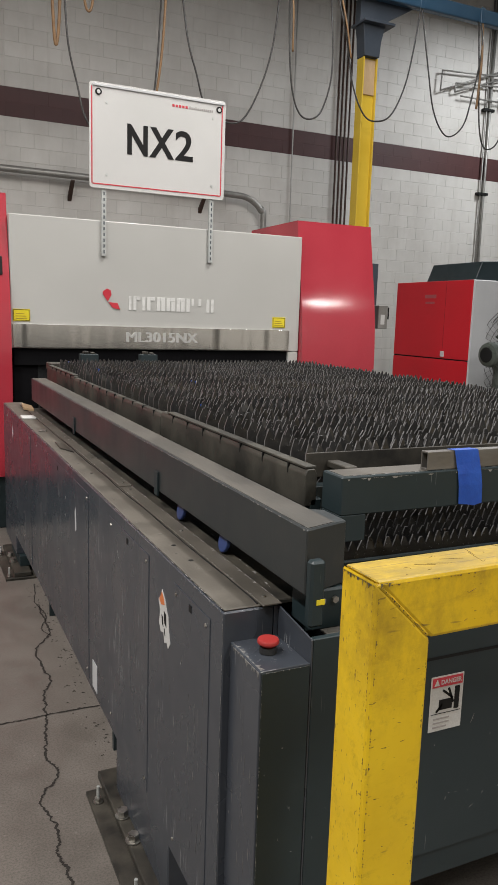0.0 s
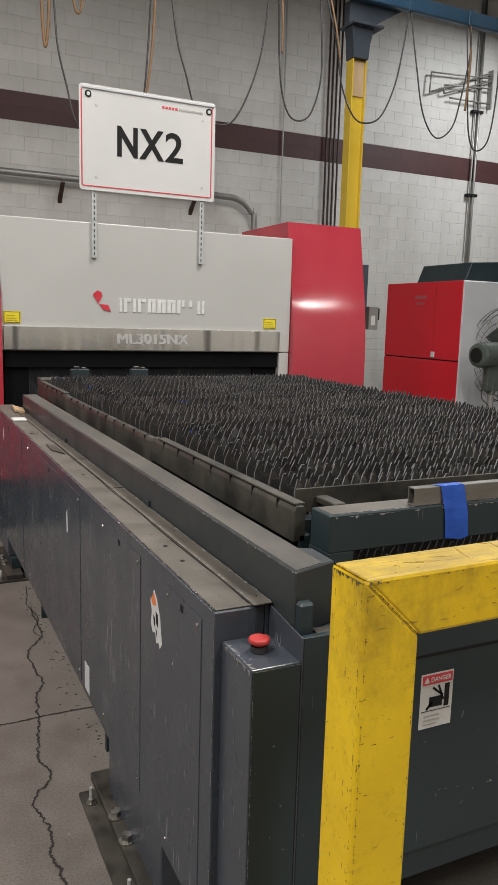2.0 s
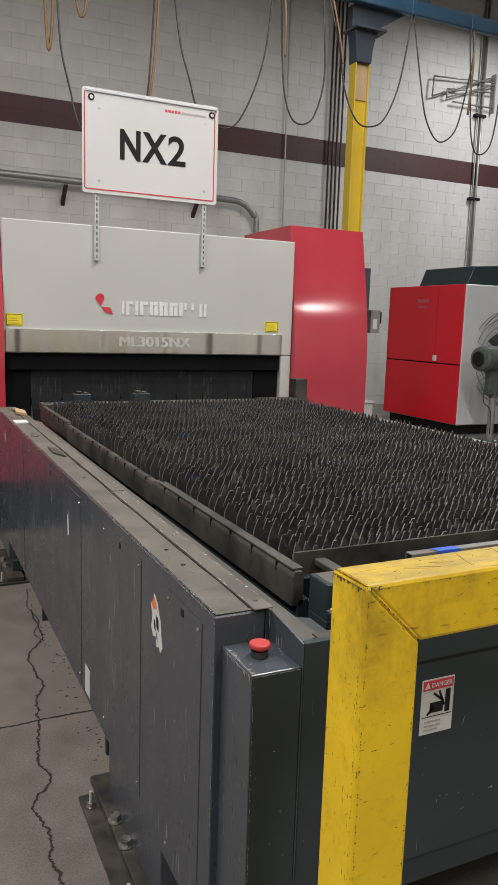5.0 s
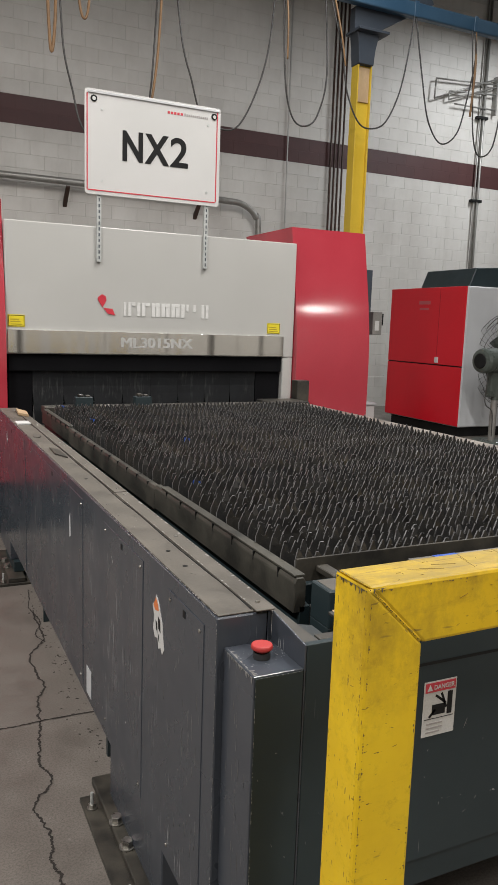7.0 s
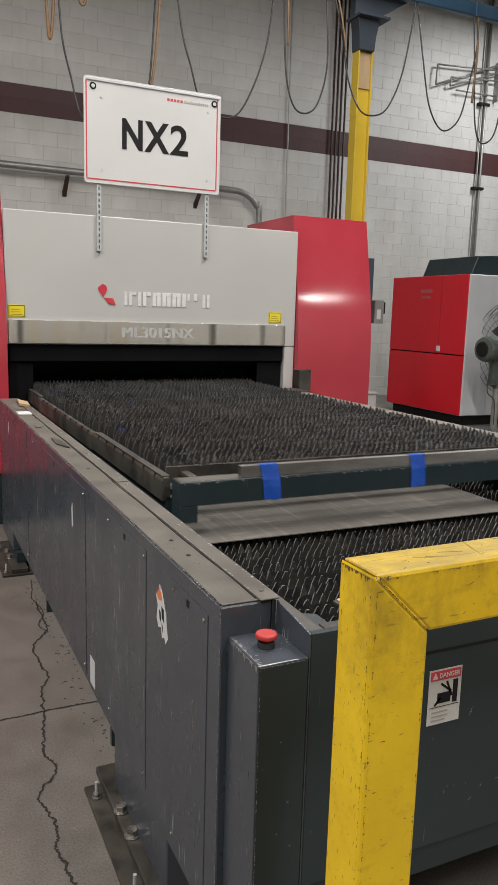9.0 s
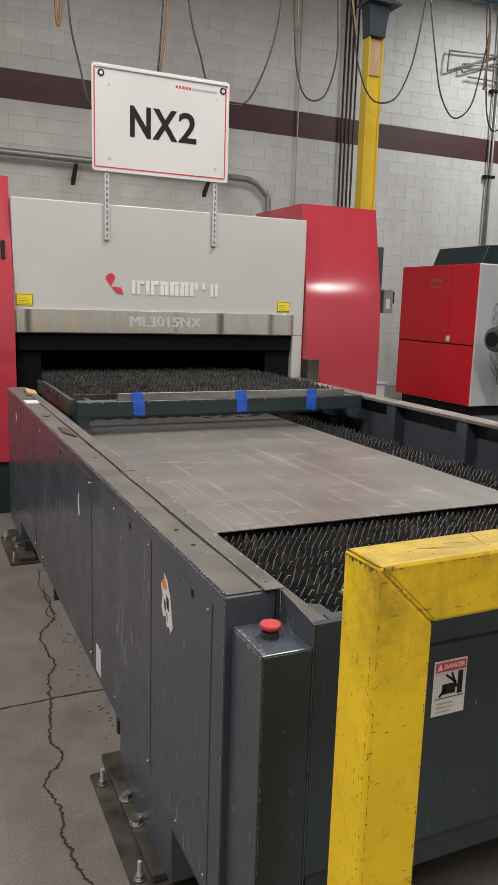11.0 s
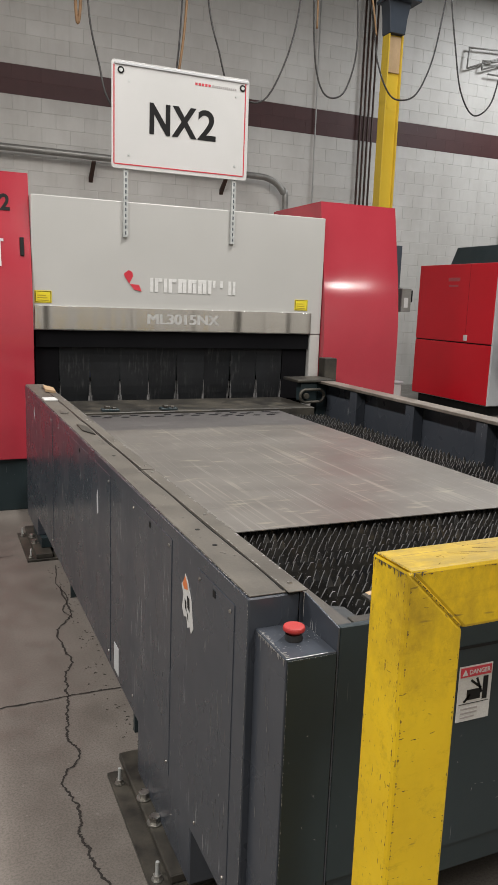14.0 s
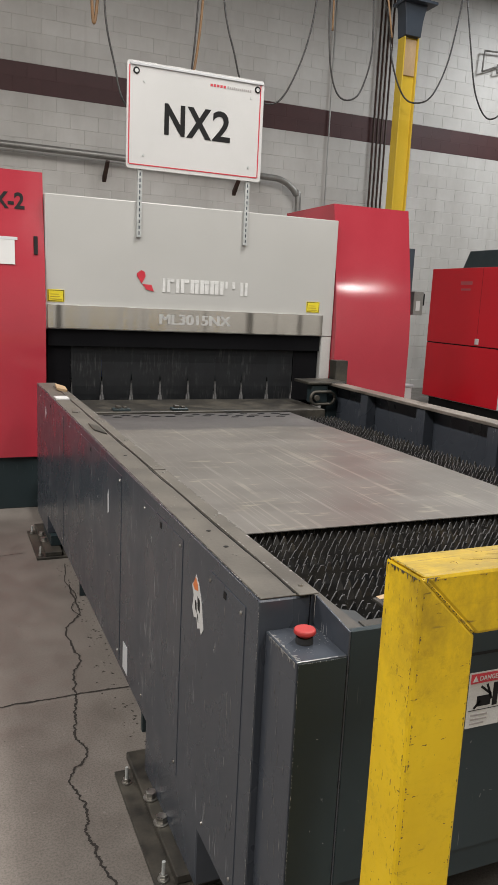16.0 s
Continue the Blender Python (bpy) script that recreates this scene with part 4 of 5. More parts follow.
    ragged("scratch", ebox, (0.0154, -0.070, 0.20), (0.0154, -0.070, 0.80), (0, 1, 0), 0.0012, 40, 39, BARE, "", 0.5)
    part("corner_plate", prism(((-0.134, 0.02), (0.0, 0.02), (0.0, 0.905), (-0.134, 0.889)), "x", 0.117, 0.121, 0.001), CHARCOAL, c)
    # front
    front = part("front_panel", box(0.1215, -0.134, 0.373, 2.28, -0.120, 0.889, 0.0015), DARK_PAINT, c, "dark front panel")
    part("panel_fold", box(0.36, -0.1352, 0.803, 2.28, -0.1342, 0.809, 0), INK, c, "dark fold line")
    part("front_flange", box(0.157, -0.119, 0.884, 2.28, -0.0955, 0.8885, 0.001), RAIL_MAT, c)
    ledge = part("ledge_strip", box(0.236, -0.082, 0.886, 2.03, -0.015, 0.892, 0.001), RAIL_MAT, c, "screwed steel ledge strip")
    for k in range(6):
        screw(ledge, (0.262 + k * 0.33, -0.05, 0.8922), (0, 0, 1), 0.007)
    part("front_beam", box(0.13, -0.118, 0.295, 2.2, -0.04, 0.385, 0.004), DARK_PAINT, c)
    # danger label
    x0, z0 = 0.394, 0.645
    y = -0.1345
    lab = part("danger_label", box(x0, y - 0.001, z0 + 0.003, x0 + 0.081, y - 0.0001, z0 + 0.121, 0), WHITE, c, "white danger label with red header")
    part("label_header", box(x0 + 0.003, y - 0.0018, z0 + 0.098, x0 + 0.078, y - 0.0011, z0 + 0.118, 0), RED_PRINT, lab)
    letters("label_letters", "DANGER", x0 + 0.024, x0 + 0.075, z0 + 0.103, z0 + 0.113, y - 0.0022, 0.0006, WHITE, lab, 0.01)
    part("warning_triangle", prism(((x0 + 0.007, z0 + 0.102), (x0 + 0.020, z0 + 0.102), (x0 + 0.0135, z0 + 0.115)), "y", y - 0.0026, y - 0.0019), WHITE, lab)
    bm = box(x0 + 0.060, y - 0.0018, z0 + 0.045, x0 + 0.072, y - 0.0011, z0 + 0.094, 0)
    box(x0 + 0.022, y - 0.0018, z0 + 0.048, x0 + 0.055, y - 0.0011, z0 + 0.070, 0, 1, bm)
    for a, b in (((0.030, 0.090), (0.056, 0.070)), ((0.044, 0.093), (0.058, 0.060)), ((0.016, 0.044), (0.030, 0.060))):
        p, q = Vector((x0 + a[0], y - 0.0015, z0 + a[1])), Vector((x0 + b[0], y - 0.0015, z0 + b[1]))
        s = Vector((-(q - p).z, 0, (q - p).x)).normalized() * 0.0025
        prism([((p + s).x, (p + s).z), ((p - s).x, (p - s).z), ((q - s).x, (q - s).z), ((q + s).x, (q + s).z)], "y", y - 0.0018, y - 0.0011, 0, bm)
    part("pictogram", bm, INK, lab)
    scratches("scratch", c, (0.30, -0.1346, 0.40), (1.0, 0, 0), (0, 0, 0.38), 22, 78, BARE, "short bright scratches", (0, math.pi), (0.004, 0.03), 0.0006)
    rule = box(x0 + 0.004, y - 0.0018, z0 + 0.040, x0 + 0.077, y - 0.0011, z0 + 0.0412, 0)
    part("label_rule", rule, INK, lab)
    ragged("scratch", c, (0.55, -0.1344, 0.66), (0.72, -0.1344, 0.70), (0, 0, 1), 0.004, 26, 61, BARE, "short bright scratches", 0.3)
    ragged("scratch", c, (0.45, -0.1344, 0.50), (0.70, -0.1344, 0.47), (0, 0, 1), 0.005, 34, 62, BARE, "short bright scratches", 0.25)
    for k in range(3):
        part("print_bar", box(x0 + 0.010, y - 0.0018, z0 + 0.010 + k * 0.009, x0 + 0.050 - 0.006 * (k == 0), y - 0.0011, z0 + 0.0135 + k * 0.009, 0), GREY_PRINT, lab)
    # torn label and tags on the side
    tag = part("torn_label", prism(((0.303, 0.712), (0.318, 0.694), (0.328, 0.706), (0.345, 0.698), (0.352, 0.722), (0.372, 0.716), (0.386, 0.735), (0.378, 0.768), (0.392, 0.79), (0.374, 0.806), (0.366, 0.823), (0.343, 0.806), (0.333, 0.79), (0.318, 0.77), (0.312, 0.74)), "x", -0.0012, -0.0002), WHITE, c, "torn white label with orange corner")
    for y0, z0, y1, z1 in ((0.330, 0.742, 0.345, 0.776), (0.352, 0.735, 0.362, 0.762), (0.338, 0.715, 0.343, 0.735)):
        part("print_bar", prism(((y0, z0), (y1, z0 + 0.006), (y1 + 0.004, z1), (y0 + 0.003, z1 - 0.004)), "x", -0.0020, -0.0013), INK, tag)
    part("label_corner", prism(((0.345, 0.791), (0.370, 0.785), (0.383, 0.793), (0.374, 0.806), (0.366, 0.817), (0.350, 0.804)), "x", -0.0020, -0.0013), surface("orange_print", (0.62, 0.16, 0.04), (0.68, 0.2, 0.06), 0.5, 0.0, 9.0, 200.0, 0.0), tag)
    part("grey_tag", box(-0.0012, 1.030, 0.228, -0.0002, 1.094, 0.322, 0), PALE, c, "plain pale tag")
    part("chip", prism(((1.335, 0.70), (1.355, 0.69), (1.36, 0.76), (1.345, 0.78)), "x", -0.0028, -0.0019), PALE, c)
    part("chip", prism(((3.03, 0.78), (3.05, 0.76), (3.06, 0.80), (3.045, 0.83)), "x", -0.0028, -0.0019), PALE, c)
    # far rail of the housing
    part("far_rail", box(2.045, -0.10, 0.885, 2.150, 3.74, 0.905, 0.003), surface("scuffed_flange", (0.12, 0.10, 0.08), (0.26, 0.23, 0.20), 0.5, 0.2, 6.0, 120.0, 0.2, 0.001), c, "scuffed pale steel flange")
    part("far_wall", box(2.125, -0.10, 0.05, 2.140, 3.70, 0.884, 0.002), CHARCOAL, c)
    for py in (0.35, 1.02, 1.75, 2.38, 3.02):
        part("post", box(2.055, py, 0.30, 2.1245, py + 0.085, 0.884, 0.003), CHARCOAL, c, "charcoal inner post")
    part("inner_bed", box(0.13, -0.03, 0.25, 2.12, 3.75, 0.30, 0.0), HOLLOW, c, "near-black bed of the unlit housing")
    part("corner_post", box(0.1084, 0.0, 0.20, 0.1168, 0.03, 0.9045, 0.0005), CHARCOAL, c)
    part("inner_wall", box(0.109, 0.031, 0.25, 0.1115, 3.45, 0.9, 0.0), DARK_PAINT, c)
    part("inner_ledge", box(0.1125, -0.03, 0.560, 0.245, 3.45, 0.575, 0.002), CHARCOAL, c, "charcoal inner ledge")
    # guide block and roller by the opening
    guide = part("guide_block", box(1.86, 3.50, 0.895, 2.17, 3.74, 0.915, 0.004), RAIL_MAT, c, "oily guide block")
    part("guide_arm", box(1.90, 3.52, 0.76, 2.03, 3.60, 0.890, 0.006), DARK_PAINT, guide)
    part("link_loop", tube([(1.93 + 0.045 * math.cos(a * math.tau / 24) + (0.10 if math.cos(a * math.tau / 24) > 0 else 0), 3.50, 0.80 + 0.045 * math.sin(a * math.tau / 24)) for a in range(25)], 0.011, 8), RAIL_MAT, guide, "oval steel link")
    part("roller", cylinder((1.93, 3.485, 0.80), (1.93, 3.515, 0.80), 0.022, 0.022, 20, None, 0.004), RAIL_MAT, guide, "steel roller")
    part("guide_leg", box(2.04, 3.54, 0.30, 2.12, 3.64, 0.894, 0.004), DARK_PAINT, guide)
    part("stop_post", box(2.160, 3.66, 0.30, 2.26, 3.76, 1.055, 0.004), RAIL_MAT, c, "short sooty stop post")
    return c


changer()


def scrap(name, label, bm, material, category):
    return tagged(part(name, bm, material), label, category)


scrap("plastic_strip", "short white plastic strip lying on the dusty cover", box(0.006, 2.70, 0.9092, 0.074, 2.79, 0.919, 0.002), WHITE, "scrap")
scrap("card_scrap", "folded brown card scrap lying on the dusty cover", prism(((0.062, 3.06), (0.106, 2.98), (0.118, 3.14), (0.08, 3.28)), "z", 0.9137, 0.928, 0.001), CARD, "scrap")
scrap("metal_offcut", "small dark metal offcut lying on the dusty cover", prism(((0.02, 2.28), (0.045, 2.25), (0.06, 2.30), (0.035, 2.36)), "z", 0.9092, 0.914, 0.001), ANGLE_STEEL, "scrap")
scrap("metal_offcut", "small dark metal offcut lying on the dusty cover", prism(((0.03, 1.80), (0.064, 1.70), (0.064, 1.88), (0.035, 1.95)), "z", 0.9092, 0.915, 0.001), RAIL_MAT, "scrap")
scrap("card_scrap", "creased tan card scrap lying on the steel ledge", prism(((0.245, 0.8922), (0.36, 0.8922), (0.36, 0.908), (0.30, 0.902)), "y", -0.028, -0.012, 0.001), CARD, "scrap")


# ---- pallets ----
TEETH, PITCH = 66, 0.0251
SLATS, STEP = 46, 0.0666
PALLET_X0 = 0.279


def slat_mesh(seed):
    """One saw-toothed support slat, standing in the xz plane, its tips at z = 0."""
    rng = random.Random(seed)
    bm = bmesh.new()
    thick = 0.0026
    tips = []
    low = []
    for s in (-1, 1):
        base = [bm.verts.new((TEETH * PITCH * k / 9, s * thick, -0.082)) for k in range(10)]
        roots = [bm.verts.new((k * PITCH, s * thick, -0.031)) for k in range(TEETH + 1)]
        tips.append((roots, s))
        low.append(base)
    jags = []
    for k in range(TEETH):
        worn = rng.random()
        drop = -abs(rng.gauss(0, 0.0035)) - (rng.uniform(0.004, 0.013) if worn < 0.12 else 0)
        jags.append((rng.uniform(-0.003, 0.003), rng.gauss(0, 0.0026), drop, 0.0008 + rng.random() * 0.0016 + (0.0025 if worn < 0.12 else 0)))
    cut = []
    for roots, s in tips:
        row = []
        for k, (dx, dy, dz, w) in enumerate(jags):
            c = (k + 0.5) * PITCH + dx
            row.append((bm.verts.new((c - w, s * thick * 0.8 + dy, dz)), bm.verts.new((c + w, s * thick * 0.8 + dy, dz - 0.001))))
        cut.append(row)
    for (roots, s), base, row in zip(tips, low, cut):
        for k in range(TEETH):
            bm.faces.new((roots[k], roots[k + 1], row[k][1], row[k][0]))
        bm.faces.new([*base, *reversed(roots)])
    (r0, _), (r1, _) = tips
    for k in range(TEETH):
        a, b = cut[0][k], cut[1][k]
        bm.faces.new((r0[k], a[0], b[0], r1[k])).material_index = 1
        bm.faces.new((a[0], a[1], b[1], b[0])).material_index = 1
        bm.faces.new((a[1], r0[k + 1], r1[k + 1], b[1])).material_index = 1
    bm.faces.new((low[0][0], r0[0], r1[0], low[1][0])).material_index = 1
    bm.faces.new((low[0][-1], low[1][-1], r1[-1], r0[-1]))
    # drops of slag stuck to some teeth
    for k in range(TEETH):
        if rng.random() < 0.3:
            own = bmesh.new()
            bmesh.ops.create_icosphere(own, subdivisions=1, radius=rng.uniform(0.0016, 0.0048))
            join(bm, own, Matrix.Translation(((k + 0.5) * PITCH + rng.uniform(-0.005, 0.005), rng.choice((-1, 1)) * 0.002, rng.uniform(-0.024, -0.002))))
    bmesh.ops.recalc_face_normals(bm, faces=bm.faces)
    data = bpy.data.meshes.new("slat")
    bm.to_mesh(data)
    bm.free()
    data.materials.append(SLAT)
    data.materials.append(SLAT_EDGE)
    return data


SLAT_MESHES = [slat_mesh(s) for s in range(9)]


def pallet(label, tip, upper):
    """A cutting pallet whose slat tips stand at the height tip over its own origin."""
    p = thing("cutting_pallet", label, "pallet", "cutting pallets of the changer")
    rng = random.Random(11 if upper else 12)
    for k in range(SLATS):
        y = 0.213 + k * STEP
        tilt = rng.gauss(0, 1.0)
        shared("slat", SLAT_MESHES[rng.randrange(9)], p, pose(PALLET_X0 + rng.uniform(-0.0022, 0.0110), y + rng.uniform(-0.004, 0.004), tip + rng.uniform(-0.006, 0.002), tilt, rng.gauss(0, 0.10), rng.gauss(0, 0.15)))
    top = tip - 0.052
    for side, x in (("l", 0.248), ("r", 1.942)):
        inner = 1 if side == "l" else -1
        for y0, y1, dz in ((0.150, 1.16, 0.0), (1.165, 2.60, -0.006), (2.605, 3.39, 0.0)):
            x0, x1 = (x, x + 0.030)
            rail = part("slat_rail", prism(((x0, top - 0.082 + dz), (x1, top - 0.082 + dz), (x1, top - 0.012 + dz), (x1 - 0.006, top + dz), (x0 + 0.006, top + dz), (x0, top - 0.012 + dz)), "y", y0, y1, 0.002), SLAT_RAIL, p, "soot-stained slat rail")
            if side == "l":
                for k in range(int((y1 - y0) / 0.134)):
                    yy = y0 + 0.08 + k * 0.134
                    part("rail_slot", box(x0 - 0.0008, yy, top - 0.022 + dz, x0 + 0.02, yy + 0.004, top + 0.0006 + dz, 0), INK, rail)
        if side == "l":
            part("rail_strip", box(x + 0.002, 0.155, top + 0.0006, x + 0.029, 1.10, top + 0.006, 0.001), SLAT_RAIL, p)
            part("rail_strip", box(x + 0.002, 2.62, top + 0.0006, x + 0.029, 3.38, top + 0.006, 0.001), SLAT_RAIL, p)
    part("frame_side", box(0.262, 0.15, tip - 0.19, 0.292, 3.40, tip - 0.118, 0.003), DARK_PAINT, p)
    part("frame_side", box(1.90, 0.15, tip - 0.19, 1.94, 3.40, tip - 0.118, 0.003), DARK_PAINT, p)
    for k in range(5):
        part("crossbar", box(0.293, 0.30 + k * 0.72, tip - 0.185, 1.889, 0.34 + k * 0.72, tip - 0.130, 0.002), DARK_PAINT, p)
    # beams across both ends
    if upper:
        part("front_beam", box(0.272, 0.040, tip - 0.130, 2.038, 0.118, tip - 0.048, 0.0025, 1), DARK_PAINT, p, "dark steel front beam")
        part("hook_block", box(0.2725, 0.0405, tip - 0.186, 0.335, 0.1175, tip - 0.1302, 0.0008), DARK_PAINT, p, "dark hook block under the beam end")
        ragged("beam_edge", p, (0.283, 0.0396, tip - 0.053), (1.98, 0.0396, tip - 0.053), (0, 0, -1), 0.006, 110, 51, BARE, "bright worn edge", 0.8)
        ragged("beam_edge", p, (0.283, 0.046, tip - 0.0476), (1.98, 0.046, tip - 0.0476), (0, 1, 0), 0.010, 110, 52, BARE, "bright worn edge", 0.9)
        part("beam_dust", box(0.282, 0.048, tip - 0.0479, 1.98, 0.112, tip - 0.0472, 0), DUSTY, p, "dust on the beam")
        part("end_plate", box(0.280, 0.202, tip - 0.083, 1.935, 0.208, tip - 0.027, 0.001), RAIL_MAT, p, "sooty end plate")
        part("end_bar", box(0.33, 0.118, tip - 0.06, 0.36, 0.20, tip - 0.045, 0.002), RAIL_MAT, p)
        bm = box(0.490, 0.046, tip - 0.0468, 1.91, 0.049, tip - 0.007, 0.0008)
        box(0.490, 0.067, tip - 0.0468, 1.91, 0.070, tip - 0.007, 0.0008, 1, bm)
        box(0.490, 0.0488, tip - 0.0466, 1.91, 0.0672, tip - 0.0438, 0, 1, bm)
        box(0.490, 0.0488, tip - 0.0100, 1.91, 0.0672, tip - 0.0072, 0, 1, bm)
        part("stop_bar", bm, TUBE_STEEL, p, "bare square steel tube taped on")
        for tx, lean in ((0.560, 0.01), (1.185, 0.004), (1.66, -0.006)):
            bm = bmesh.new()
            rngt = random.Random(int(tx * 1000))
            path = [(0.067, tip - 0.0055), (0.056, tip - 0.0050), (0.0450, tip - 0.0055), (0.0435, tip - 0.020), (0.0415, tip - 0.038), (0.0385, tip - 0.058), (0.0366, tip - 0.085), (0.0372, tip - 0.127)]
            last = None
            for i, (yy, zz) in enumerate(path):
                row = [bm.verts.new((tx - 0.006 + 0.066 * j / 3 + lean * i * 0.3, yy - rngt.random() * 0.001, zz + (0.006 * rngt.uniform(-1, 1) if i == 7 else 0))) for j in range(4)]
                if last:
                    for j in range(3):
                        bm.faces.new((last[j], last[j + 1], row[j + 1], row[j]))
                last = row
            bmesh.ops.recalc_face_normals(bm, faces=bm.faces)
            part("tape_strip", bm, TAPE, p, "strip of blue masking tape")
    else:
        part("front_beam", box(0.285, 0.185, tip - 0.16, 1.935, 0.198, tip - 0.05, 0.003), DARK_PAINT, p)
    part("rear_beam", box(0.26, 3.36, tip - 0.08, 1.93, 3.50 if upper else 3.91, tip + 0.018 - 0.055 * upper, 0.004), RAIL_MAT, p, "flat rear beam")
    for cx in (0.45, 0.83):
        z = tip + 0.0185 - 0.055 * upper
        clamp = part("clamp", box(cx, 3.38, z, cx + 0.11, 3.44, z + 0.016 + 0.04 * upper, 0.003), DARK_PAINT, p, "small dark sheet clamp")
        part("clamp_block", box(cx + 0.02, 3.385, z + 0.0165 + 0.04 * upper, cx + 0.05, 3.43, z + 0.034 + 0.04 * upper, 0.003), RAIL_MAT, clamp)
        part("clamp_block", box(cx + 0.065, 3.385, z + 0.0165 + 0.04 * upper, cx + 0.09, 3.43, z + 0.028 + 0.04 * upper, 0.003), RAIL_MAT, clamp)
    if upper:
        for bx, by in ((0.33, 1.02), (0.33, 3.25), (0.36, 2.62), (0.62, 1.9)):
            part("tape_scrap", prism(((bx, tip - 0.05), (bx + 0.028, tip - 0.055), (bx + 0.03, tip - 0.018), (bx + 0.004, tip - 0.012)), "y", by - 0.003, by - 0.002), TAPE, p, "scrap of blue tape on a slat")
    return p


UPPER = pallet("empty cutting pallet with saw-toothed slats and blue tape", 0.957, True)
LOWER = pallet("cutting pallet with saw-toothed slats under a steel sheet", 0.722, False)


def steel_sheet():
    """A sheet with rows of small cut-out parts along its far end."""
    x0, x1, y0, y1, z = 0.300, 1.650, 0.905, 3.344, 0.7235
    bm = box(x0, y0, z, x1, y1, z + 0.003, 0)
    ob = part("steel_sheet", bm, SHEET)
    tagged(ob, "grey mill-scale steel sheet with small cut holes at one end", "metal sheet")
    rng = random.Random(21)
    for row, y in enumerate((3.30, 3.24, 3.18)):
        for k in range(11):
            x = 0.40 + k * 0.112 + (row % 2) * 0.05 + rng.uniform(-0.01, 0.01)
            if row == 2 and k < 7 or rng.random() < 0.12 or x > 1.6:
                continue
            w = rng.uniform(0.030, 0.046)
            part("cut_hole", prism(((x - w, y - 0.012), (x + w * 0.4, y - 0.019), (x + w, y + 0.009), (x - w * 0.3, y + 0.019)), "z", z + 0.0032, z + 0.0040), HOLLOW, ob)
    return ob


PLATE = steel_sheet()


BEAM = worn_paint("lift_beam_paint", (0.022, 0.027, 0.029), (0.036, 0.040, 0.040), (0.2, 0.2, 0.2), 0.42, (3, 3, 6), 0.74, 7.0, (0.060, 0.058, 0.050))


def lift():
    f = thing("lift_frame", "dark steel lifting beam with rollers beside the pallets", "lifting frame")
    part("lift_beam", prism(((0.1225, -0.090), (0.228, -0.055), (0.228, 0.030), (0.202, 0.045), (0.202, 3.17), (0.1225, 3.17)), "z", 0.722, 0.848, 0.003), BEAM, f, "heavy dark lifting beam")
    part("beam_dust", prism(((0.128, -0.082), (0.198, -0.058), (0.198, 3.16), (0.128, 3.16)), "z", 0.8482, 0.8490), surface("beam_top_dust", (0.050, 0.047, 0.041), (0.100, 0.090, 0.075), 0.5, 0.0, 9.0, 120.0, 0.25, 0.001, 0.12, (1, 0.3, 1)), f, "dust along the beam top")
    plate = part("carriage_plate", box(0.1218, 0.012, 0.668, 0.244, 3.14, 0.678, 0.002), RAIL_MAT, f, "scuffed carriage plate under the beam")
    ragged("scratch", plate, (0.135, 0.05, 0.6784), (0.225, 1.4, 0.6784), (1, 0, 0), 0.006, 60, 63, BARE, "", 0.4)
    part("bearing_block", box(0.150, -0.070, 0.640, 0.225, 0.010, 0.7215, 0.004), DARK_PAINT, f, "dark bearing block")
    for bx in (0.172, 0.200):
        part("bolt", cylinder((bx, -0.0705, 0.70), (bx, -0.0765, 0.70), 0.007, 0.007, 6), BOLT_STEEL, f)
    ragged("edge_wear", f, (0.1219, -0.085, 0.846), (0.1219, 3.10, 0.846), (0, 0, -1), 0.004, 260, 64, BARE, "", 0.5)
    part("sensor_post", box(0.1215, -0.115, 0.668, 0.152, -0.0925, 0.795, 0.005), DARK_PAINT, f, "small sensor post")
    part("sensor_tag", box(0.134, -0.1165, 0.712, 0.1510, -0.1152, 0.722, 0), LABEL_YELLOW, f, "yellow tag")
    for ry in (0.32, 0.62):
        part("roller", cylinder((0.130, ry, 0.707), (0.140, ry, 0.705), 0.026, 0.026, 20, None, 0.003), surface("blue_roller", (0.022, 0.04, 0.13), (0.03, 0.055, 0.17), 0.4, 0.0, 9.0, 100.0, 0.0), f, "blue guide roller")
    for ry in (0.78, 1.95):
        part("beam_lug", box(0.116, ry, 0.71, 0.1222, ry + 0.03, 0.78, 0.001), DARK_PAINT, f)
    return f


LIFT = lift()


